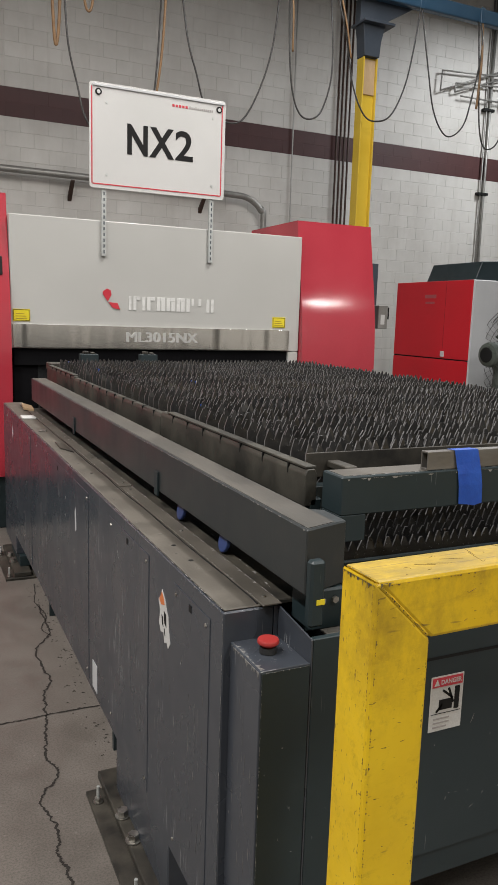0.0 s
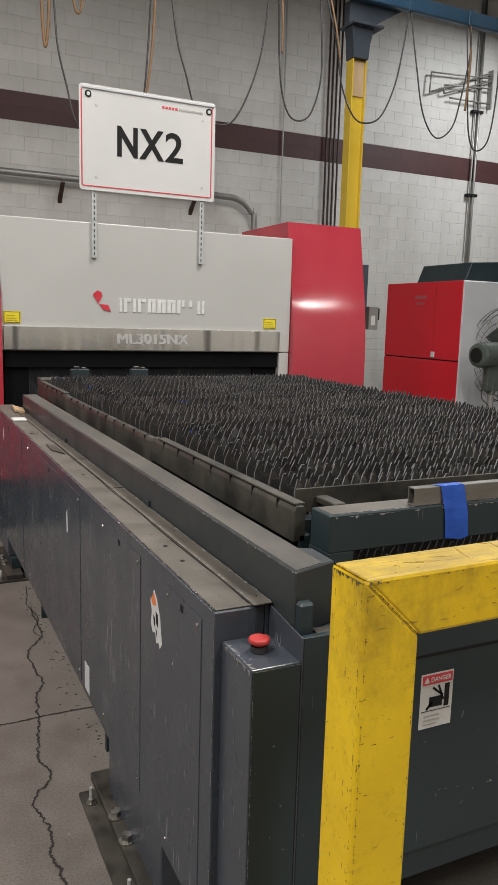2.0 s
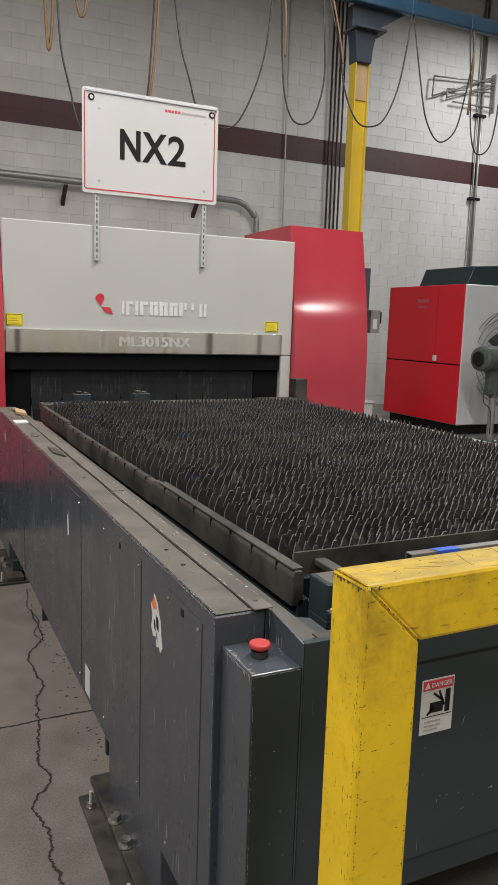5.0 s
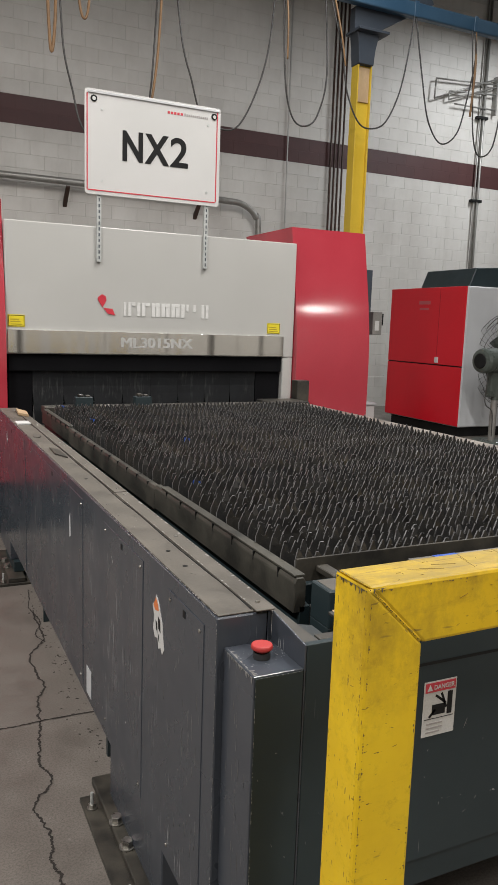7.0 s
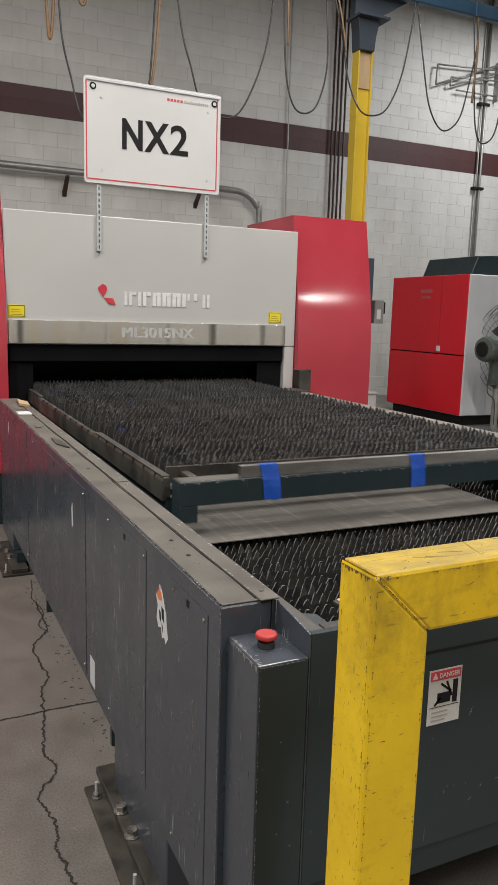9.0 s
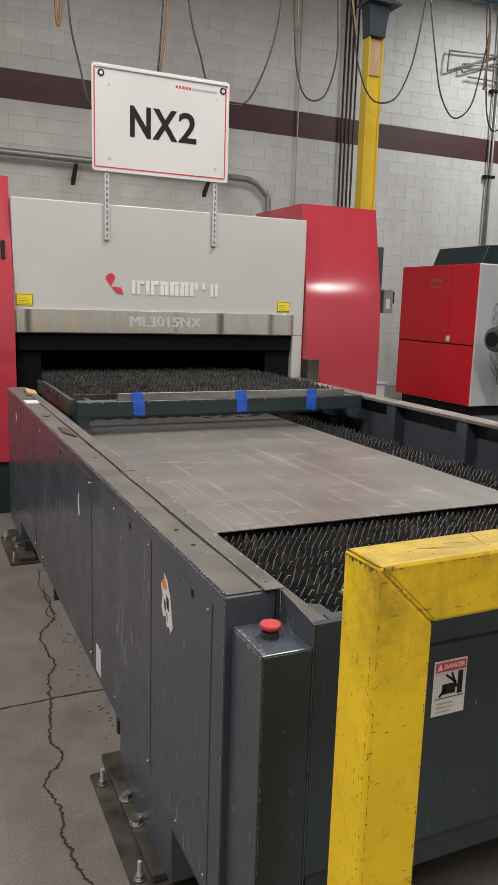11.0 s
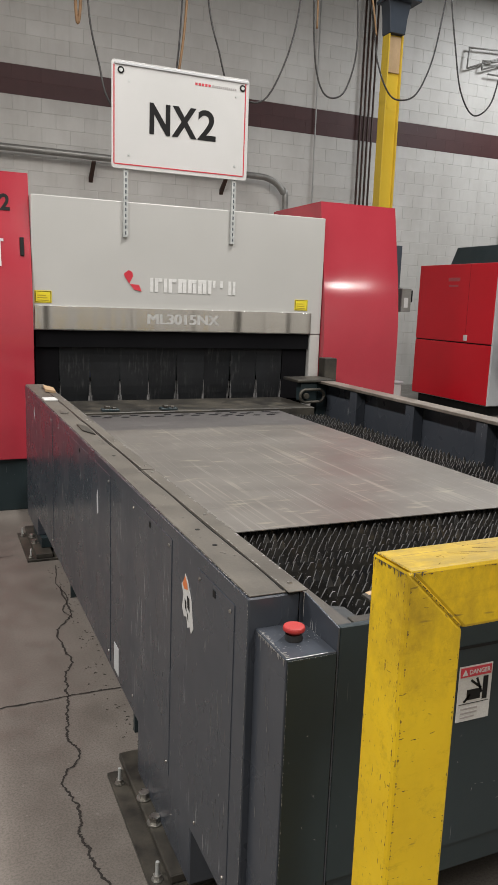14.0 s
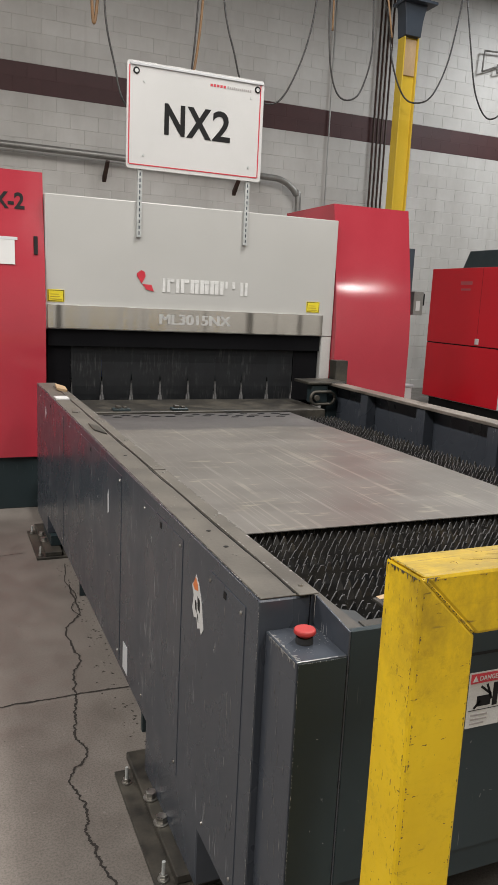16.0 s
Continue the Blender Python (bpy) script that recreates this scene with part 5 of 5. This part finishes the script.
# ---- yellow guard frame in front ----
def guard():
    g = thing("guard_rail", "chipped yellow square tube guard frame in front of the machine", "guard rail", m=pose(0.0555, -0.3165, 0, 0, 0, 1.2))
    w, d, h = 0.104, 0.0885, 0.100
    top = 1.098
    # post and rail meet in a mitre
    post = bmesh.new()
    prism(((0.0, 0.0), (w, 0.0), (w, top - h), (0.0, top)), "y", -d, 0.0, 0.006, post, 2)
    part("post", post, GUARD, g, "chipped yellow post")
    rail = prism(((0.0012, top), (w + 0.0012, top - h), (1.74 - w, top - h), (1.74, top)), "y", -d + 0.0006, -0.0006, 0.006, None, 2)
    part("top_rail", rail, GUARD, g, "chipped yellow top rail")
    part("post", prism(((1.7415, top), (1.7415, 0.0), (1.7415 - w, 0.0), (1.7415 - w, top - h)), "y", -d, 0.0, 0.006, None, 2), GUARD, g, "chipped yellow post")
    rng = random.Random(48)
    bead = [(w * k / 20, -d + 0.0042 + rng.uniform(-0.0005, 0.0008), top - h * k / 20 + rng.uniform(-0.0008, 0.0008)) for k in range(1, 20)]
    part("weld_seam", tube(bead, 0.0042, 8), GUARD, g, "painted weld seam")
    ragged("seam_grime", g, (0.012, -d - 0.0005, top - 0.0095), (w - 0.004, -d - 0.0005, top - h + 0.0045), (-0.7, 0, -0.7), 0.0042, 60, 49, surface("dark_weld", (0.035, 0.022, 0.010), (0.09, 0.055, 0.015), 0.7, 0.0, 60.0, 200.0, 0.3, 0.001), "grime in the weld seam", 1.0)
    dark_line = surface("scratch_dirt", (0.10, 0.06, 0.018), (0.18, 0.105, 0.025), 0.7, 0.0, 40.0, 200.0, 0.0)
    scratches("scratch", g, (0.01, -d + 0.006, top + 0.0002), (1.68, 0, 0), (0, d - 0.012, 0), 90, 81, dark_line, "dark scratches on the top", (0.0, math.pi), (0.005, 0.05), 0.00032)
    scratches("scratch", g, (0.11, -d - 0.0002, top - h + 0.008), (1.5, 0, 0), (0, 0, h - 0.016), 110, 82, dark_line, "dark scratches on the rail", (-0.5, 0.5), (0.003, 0.022), 0.0004)
    scratches("scratch", g, (0.008, -d - 0.0002, 0.05), (w - 0.016, 0, 0), (0, 0, top - h - 0.06), 26, 83, dark_line, "dark scratches on the post", (-0.4, 0.4), (0.002, 0.010), 0.0006)
    scratches("scratch", g, (-0.0002, -0.006, 0.05), (0, -d + 0.012, 0), (0, 0, top - 0.08), 16, 84, dark_line, "dark scratches on the post", (0.0, math.pi), (0.002, 0.010), 0.0006)
    for bx in (0.0, 1.655):
        base = part("base_plate", box(bx - 0.03, -d - 0.03, 0.0, bx + w + 0.03, 0.03, 0.012, 0.002), GUARD, g)
    ragged("paint_chip", g, (-0.0006, -0.004, top - 0.006), (-0.0006, -d + 0.004, top - 0.006), (0, 0, -1), 0.010, 22, 41, ANGLE_STEEL, "paint knocked off the corner", 0.9)
    ragged("paint_chip", g, (0.004, -d + 0.002, top + 0.0004), (0.004, -0.004, top + 0.0004), (-1, 0, 0), 0.004, 16, 42, ANGLE_STEEL)
    ragged("edge_grime", g, (0.0055, -d - 0.0004, 0.02), (0.0055, -d - 0.0004, top - 0.02), (1, 0, 0), 0.0045, 240, 43, GRIME, "grime along the edge", 0.5)
    ragged("edge_grime", g, (-0.0004, -d + 0.006, 0.02), (-0.0004, -d + 0.006, top - 0.02), (0, 1, 0), 0.003, 190, 44, GRIME, "", 0.35)
    ragged("edge_grime", g, (0.02, -d - 0.0001, top - 0.007), (1.70, -d - 0.0001, top - 0.007), (0, 0, -1), 0.0035, 300, 45, GRIME, "", 0.5)
    ragged("edge_grime", g, (w - 0.006, -d - 0.0004, 0.02), (w - 0.006, -d - 0.0004, top - h - 0.01), (-1, 0, 0), 0.003, 190, 46, GRIME, "", 0.3)
    ragged("corner_wear", g, (0.001, -d - 0.0008, top - 0.003), (0.030, -d - 0.0008, top - 0.003), (0, 0, -1), 0.010, 9, 47, ANGLE_STEEL, "bare metal at the corner", 1.0)


guard()


# ---- beside and behind the machine ----
def chiller():
    c = thing("power_cabinet", "deep red control cabinet with pale grey end panel", "cabinet")
    part("body", box(6.462, 6.84, 0.14, 7.6, 8.56, 2.07, 0.008), PALE, c, "pale grey cabinet body")
    # base in black, standing for the shadow line under the cabinet
    part("plinth", box(6.53, 6.91, 0.0, 7.54, 8.50, 0.139, 0.004), INK, c)
    part("door_shadow_gap", box(6.4575, 6.852, 0.9655, 6.4618, 8.558, 0.9815, 0), INK, c)
    up = part("upper_door", box(6.445, 6.85, 0.982, 6.4615, 8.56, 2.068, 0.006, 2), RED_DEEP, c, "deep red door panel")
    low = part("lower_door", box(6.445, 6.85, 0.15, 6.4615, 8.56, 0.965, 0.006, 2), RED_DEEP, c, "deep red lower panel")
    part("door_gap", box(6.450, 7.388, 1.0, 6.4444, 7.392, 2.06, 0), INK, up)
    part("handle", box(6.425, 7.34, 1.005, 6.4448, 7.41, 1.085, 0.004), WHITE, up, "pale door handle")
    for i in range(2):
        part("print_bar", box(6.4435, 7.60 + 0.03 * i, 1.83 - i * 0.08, 6.4448, 7.86 - 0.02 * i, 1.88 - i * 0.10, 0), surface("dull_red_print", (0.40, 0.07, 0.08), (0.45, 0.09, 0.10), 0.4, 0.0, 4.0, 100.0, 0.0), up)
    part("end_frame", box(6.463, 6.825, 0.15, 6.86, 6.839, 2.06, 0.004), PALE, c)
    hood = prism(((6.86, 2.0715), (7.9, 2.0715), (7.9, 2.42), (6.98, 2.36)), "y", 7.3, 8.4, 0.006)
    tagged(part("fume_hood", hood, DARK_PAINT), "dark grey sheet metal duct box on the red cabinet", "duct")


chiller()


def low_box():
    b = thing("storage_box", "low white storage box with a grey lid by the wall", "box")
    part("body", box(5.55, 8.0, 0.0, 5.86, 8.4, 0.33, 0.01), WHITE, b)
    part("lid", box(5.53, 7.98, 0.331, 5.88, 8.42, 0.37, 0.01), PALE, b, "pale grey lid")


low_box()


def disconnect():
    d = thing("disconnect_box", "grey electrical disconnect box with black lever beside the red column", "switch box")
    part("box_body", box(3.515, 4.72, 1.40, 3.62, 4.80, 1.615, 0.004), PIPE_GREY, d)
    part("lever", box(3.622, 4.73, 1.49, 3.642, 4.75, 1.60, 0.003), INK, d, "black lever")
    part("label_plate", box(3.54, 4.717, 1.44, 3.585, 4.7195, 1.53, 0), WHITE, d)
    part("bracket", box(2.930, 4.801, 1.30, 3.54, 4.83, 2.0, 0.003), NAVY, d, "dark mounting plate")


disconnect()


def fan():
    f = thing("pedestal_fan", "grey industrial pedestal fan with wire guard on a round base", "fan", m=pose(6.57, 6.30, 0))
    part("base", cylinder((0, 0, 0), (0, 0, 0.05), 0.30, 0.24, 32, None, 0.008), FAN_GREY, f)
    part("pole", cylinder((0, 0, 0.05), (0, 0, 0.62), 0.045, 0.045, 16), PIPE_GREY, f, "grey steel pole")
    part("collar", cylinder((0, 0, 0.58), (0, 0, 0.78), 0.055, 0.055, 16, None, 0.004), FAN_GREY, f)
    part("yoke", box(-0.12, -0.05, 0.62, 0.10, 0.05, 0.955, 0.012), FAN_GREY, f)
    axis = Vector((0.995, 0.10, 0.03)).normalized()
    hub = Vector((-0.02, 0, 1.10))
    motor = cylinder(hub - axis * 0.30, hub + axis * 0.14, 0.165, 0.160, 28, None, 0.055)
    motor = part("motor", motor, FAN_GREY, f, "grey enamelled motor")
    part("vent_cap", cylinder(hub - axis * 0.312, hub - axis * 0.301, 0.095, 0.100, 24, None, 0.004), INK, motor, "dark vent cap")
    centre = hub + axis * 0.34 + Vector((0, 0, -0.02))
    side = axis.orthogonal().normalized()
    up = axis.cross(side)
    cage = bmesh.new()
    for r, d in ((0.58, 0.0), (0.57, 0.10), (0.57, -0.10), (0.49, -0.11), (0.40, -0.12), (0.30, -0.12), (0.20, -0.12), (0.38, 0.12), (0.22, 0.12), (0.09, 0.12)):
        tube([centre + axis * d + 1.12 * r * (math.cos(a * math.tau / 40) * side + math.sin(a * math.tau / 40) * up) for a in range(41)], 0.0035 if d else 0.006, 5, cage)
    for k in range(48):
        a = k * math.tau / 48
        u = math.cos(a) * side + math.sin(a) * up
        for s in (-1, 1):
            tube([centre + axis * 0.12 * s + u * 0.09, centre + axis * 0.12 * s + u * 0.52, centre + axis * 0.10 * s + u * 0.638, centre + u * 0.65], 0.0022, 4, cage)
    part("wire_guard", cage, CABLE, f, "wire fan guard")
    blades = bmesh.new()
    for k in range(4):
        a = k * math.tau / 4
        u, v = math.cos(a) * side + math.sin(a) * up, -math.sin(a) * side + math.cos(a) * up
        quad = [blades.verts.new(centre + u * r + v * w + axis * d) for r, w, d in ((0.06, -0.04, -0.03), (0.44, -0.12, -0.05), (0.44, 0.12, 0.05), (0.06, 0.04, 0.03))]
        blades.faces.new(quad)
    bmesh.ops.solidify(blades, geom=list(blades.faces), thickness=0.003)
    part("blade_set", blades, FAN_GREY, f, "fan blades")
    part("power_cord", tube(arc([hub - axis * 0.2 + Vector((0, 0, -0.10)), Vector((-0.22, -0.08, 0.85)), Vector((-0.20, -0.05, 0.55)), Vector((-0.06, -0.04, 0.42)), Vector((-0.03, -0.03, 0.1))]), 0.007, 6), CABLE, f, "black cord")


fan()


def steelwork():
    c = thing("crane_column", "yellow steel column with a dark knee bracket under the crane beam", "column")
    # an H section: two flanges and a web set back between them
    part("flange", box(4.640, 7.0, 0.0, 4.656, 7.15, 4.62, 0.003), COLUMN_YELLOW, c, "yellow flange")
    part("flange", box(4.826, 7.0, 0.0, 4.842, 7.15, 4.62, 0.003), COLUMN_YELLOW, c, "yellow flange")
    part("web", box(4.6565, 7.045, 0.0, 4.8255, 7.057, 4.62, 0), COLUMN_YELLOW, c, "yellow web")
    part("web_board", box(4.658, 7.028, 4.20, 4.824, 7.0445, 4.60, 0.002), PLYWOOD, c, "bare plywood board in the web")
    part("bracket", prism(((4.637, 4.625), (4.845, 4.625), (4.862, 4.80), (4.905, 4.98), (4.595, 4.98), (4.618, 4.85)), "y", 6.98, 7.16, 0.004), NAVY, c, "dark flared head")
    part("head_plate", box(4.57, 6.90, 4.981, 5.00, 7.22, 5.012, 0.003), NAVY, c, "dark head plate")
    part("neck", prism(((4.60, 5.0125), (4.90, 5.0125), (5.02, 5.10), (5.75, 5.52), (5.70, 5.60), (4.60, 5.284)), "y", 7.06, 7.18, 0.003), NAVY, c, "dark knee gusset")
    b = thing("crane_beam", "blue painted overhead crane beam with flanges", "beam")
    part("web", box(-2.0, 7.03, 5.311, 12.0, 7.05, 5.419, 0), BLUE_BEAM, b)
    part("flange", box(-2.0, 7.00, 5.285, 12.0, 7.058, 5.310, 0.003), BLUE_BEAM, b)
    part("flange", box(-2.0, 7.00, 5.420, 12.0, 7.058, 5.445, 0.003), BLUE_BEAM, b)
    part("side_channel", box(-2.0, 6.94, 5.275, 12.0, 6.999, 5.445, 0.02, 3), BLUE_BEAM, b)
    for x in (5.4, 6.34, 6.9, 3.3):
        part("splice_plate", box(x - 0.03, 6.925, 5.268, x + 0.03, 6.939, 5.45, 0.003), BLUE_BEAM, b)


steelwork()


def hang(name, label, pts, r, material, y=6.88, category="cable"):
    way = arc([(x, 6.955, z + 0.03) if z > 5.2 else (x, y + 0.02 * math.sin(3 * i), z) for i, (x, z) in enumerate(pts)], 8)
    tagged(part(name, tube(way, r, 7), material), label, category, "cables hanging from the crane beam")


BLACK_LOOP, TAN_LOOP = "thin dark festoon cable hanging in a loop", "tan cable hanging from the crane beam"
hang("festoon_cable", BLACK_LOOP, ((1.03, 5.26), (1.06, 4.40), (1.09, 4.07), (1.17, 3.76), (1.26, 3.42), (1.50, 3.20), (1.80, 3.3), (1.99, 3.82), (2.1, 5.24)), 0.010, CABLE)
hang("tan_cable", TAN_LOOP, ((2.15, 5.26), (2.06, 4.28), (1.98, 3.7), (1.9, 3.4)), 0.014, ROPE, 6.84)
hang("festoon_cable", BLACK_LOOP, ((2.25, 5.26), (2.34, 4.44), (2.45, 4.06), (2.57, 3.74), (2.79, 3.60), (3.03, 3.67), (3.23, 4.06), (3.38, 4.56), (3.48, 5.26)), 0.010, CABLE)
hang("festoon_cable", BLACK_LOOP, ((3.58, 5.26), (3.57, 4.54), (3.62, 4.06), (3.74, 3.81), (3.90, 3.78), (4.05, 3.94), (4.13, 4.38), (4.12, 5.26)), 0.010, CABLE)
hang("tan_cable", TAN_LOOP, ((3.60, 5.26), (3.585, 4.9), (3.59, 4.45)), 0.011, ROPE, 6.84)
hang("festoon_cable", BLACK_LOOP, ((4.19, 5.26), (4.32, 4.72), (4.42, 4.24), (4.59, 3.94), (4.75, 3.86), (5.00, 3.97), (5.17, 4.35), (5.30, 4.89), (5.39, 5.26)), 0.010, CABLE)
hang("tan_cable", TAN_LOOP, ((4.24, 5.26), (4.29, 4.85), (4.36, 4.5)), 0.011, ROPE, 6.84)
hang("festoon_cable", BLACK_LOOP, ((5.41, 5.26), (5.50, 4.60), (5.63, 4.08), (5.86, 3.83), (6.09, 3.97), (6.23, 4.37), (6.31, 4.93), (6.34, 5.26)), 0.010, CABLE)
hang("festoon_cable", BLACK_LOOP, ((6.30, 5.26), (6.31, 4.6), (6.37, 3.98), (6.51, 3.75), (6.71, 3.91), (6.82, 4.60), (6.84, 5.26)), 0.010, CABLE)
hang("tan_cable", TAN_LOOP, ((0.92, 5.26), (0.935, 4.4), (0.96, 4.09), (1.00, 4.40), (1.04, 5.26)), 0.016, ROPE)
hang("tan_cable", TAN_LOOP, ((1.20, 5.26), (1.24, 4.62), (1.29, 4.46), (1.34, 4.64), (1.36, 5.26)), 0.014, ROPE)
hang("tan_cable", TAN_LOOP, ((6.36, 5.26), (6.30, 4.8), (6.26, 4.2)), 0.015, ROPE, 6.84)


def wall_pipes():
    for i, x in enumerate((6.40, 6.478, 6.556, 6.636)):
        bm = tube([(x, WALL_Y - 0.05, 0.02), (x, WALL_Y - 0.05, 7.55)], 0.017, 10)
        tagged(part("wall_pipe", bm, PIPE_BROWN), "rusty vertical pipe along the block wall", "pipe", "vertical pipes on the wall")
    tagged(part("wall_conduit", tube([(5.56, WALL_Y - 0.03, 0.02), (5.56, WALL_Y - 0.03, 7.55)], 0.011, 8), PALE_WALL), "thin pale conduit on the block wall", "conduit")
    for x, r in ((9.63, 0.016), (9.71, 0.025)):
        p = part("wall_pipe", tube([(x, WALL_Y - 0.06, 0.02), (x, WALL_Y - 0.06, 7.55)], r, 10), PIPE_GREY)
        tagged(p, "grey vertical pipe along the block wall", "pipe", "vertical pipes on the wall")
    for z in (3.93, 5.45):
        tagged(part("pipe_clamp", box(9.55, WALL_Y - 0.095, z, 9.80, WALL_Y - 0.001, z + 0.05, 0.005), INK), "dark pipe clamp on the block wall", "bracket")
    pipe = tube(arc([(-2.5, WALL_Y - 0.2, 3.47), (0.8, WALL_Y - 0.2, 3.47), (3.0, WALL_Y - 0.2, 3.455), (4.3, WALL_Y - 0.2, 3.44), (4.70, WALL_Y - 0.2, 3.40), (4.93, WALL_Y - 0.2, 3.22), (4.98, WALL_Y - 0.2, 2.95), (4.98, WALL_Y - 0.2, 0.03)], 6), 0.050, 14)
    tagged(part("duct_pipe", pipe, PIPE_GREY), "grey pipe run along the block wall with a bend", "pipe")
    for x in (1.82, 3.92):
        br = prism(((WALL_Y - 0.26, 3.40), (WALL_Y - 0.26, 3.375), (WALL_Y - 0.001, 3.12), (WALL_Y - 0.001, 3.20)), "x", x - 0.03, x + 0.03, 0.003)
        tagged(part("pipe_bracket", br, PIPE_BROWN), "angled rusty steel bracket under the pipe", "bracket", "brackets under the pipe")
    rack = thing("pipe_rack", "thin steel wall rack with projecting arms", "wall rack")
    y = WALL_Y - 0.1
    def out(p):
        return ((p[0] + 0.526) * 1.0174 - 0.526, y, (p[1] - 1.455) * 1.0174 + 1.455)
    for a, b in (((8.36, 5.92), (9.75, 6.02)), ((8.36, 5.92), (8.34, 5.58)), ((8.34, 5.58), (9.75, 6.12)), ((8.67, 5.75), (9.75, 5.84)), ((8.67, 5.75), (8.66, 5.60)), ((8.66, 5.60), (9.75, 5.98)), ((8.80, 5.55), (9.75, 5.57))):
        part("rack_bar", tube([out(a), out(b)], 0.015, 8), PIPE_GREY, rack)
    part("rack_plate", box(9.93, y - 0.02, 5.55, 9.96, WALL_Y - 0.001, 6.25, 0.004), PIPE_GREY, rack)


wall_pipes()


# ---- writing and paper on the left red column ----
def column_extras():
    holder = thing("column_markings", "black letters, paper sheet and dark latch on the red column", "marking")
    def on(ob, z):
        ob.matrix_basis = pose(0, column_face(z) - 0.0015, z, -math.degrees(math.atan(0.1963)), 0, 0)
    on(letters("stencil_letters", "NX-2", -0.300, -0.010, -0.054, 0.054, -0.001, 0.001, INK, holder, 0.03, "black stencilled letters"), 2.021)
    on(part("paper_sheet", box(-0.30, -0.003, -0.085, -0.078, -0.0015, 0.085, 0), WHITE, holder, "white paper sheet"), 1.700)
    on(part("tape_edge", box(-0.31, -0.0045, -0.009, -0.06, -0.0032, 0.009, 0), PALE, holder), 1.781)
    on(part("latch", box(0.040, -0.008, -0.060, 0.066, -0.001, 0.060, 0.003), INK, holder, "black latch recess"), 1.745)


column_extras()
blocks(core)


# ---- what moves ----
DROP = ((0, 0.233), (0.5, 0.214), (1, 0.193), (1.5, 0.172), (2, 0.151), (2.5, 0.130), (3, 0.109), (3.5, 0.089), (4, 0.067), (4.2, 0.058), (4.5, 0.040), (4.8, 0.022), (5.2, 0.005), (5.6, 0.0))
SLIDE = ((6.3, 0.0), (7.0, 0.0), (7.25, 0.004), (7.4, 0.030), (7.6, 0.084), (7.8, 0.145), (8, 0.230), (8.2, 0.342), (8.5, 0.535), (9, 0.955), (9.5, 1.385), (10, 1.815), (10.5, 2.245), (11, 2.675), (11.5, 3.105), (12, 3.54), (12.5, 3.97), (13, 4.34), (13.3, 4.50), (13.7, 4.58), (14, 4.58), (16, 4.58))
PUSH = ((0, 0), (7.4, 0), (8.1, 0), (8.5, 14), (8.9, 56), (9.3, 63), (12.9, 63), (13.2, 40), (13.5, 9), (13.75, -7), (14.0, 4), (14.3, -1.5), (14.6, 0), (16, 0))


def motions():
    for ob in (LOWER, PLATE, LIFT):
        walk(ob, [(t, pose(0, 0, z)) for t, z in (*DROP, (16, 0.0))])
    walk(UPPER, [(t, pose(0, 0, z)) for t, z in DROP] + [(t, pose(0, y, 0)) for t, y in SLIDE])
    for i, ob in enumerate(FLAPS):
        base = ob.matrix_basis.copy()
        rng = random.Random(i)
        rows = []
        for t, a in PUSH:
            more = rng.uniform(-3, 3) if 13.1 < t < 14.2 else 0
            rows.append((t, base @ pose(0, 0, 0, a + more, 0, 0)))
        walk(ob, rows)


motions()
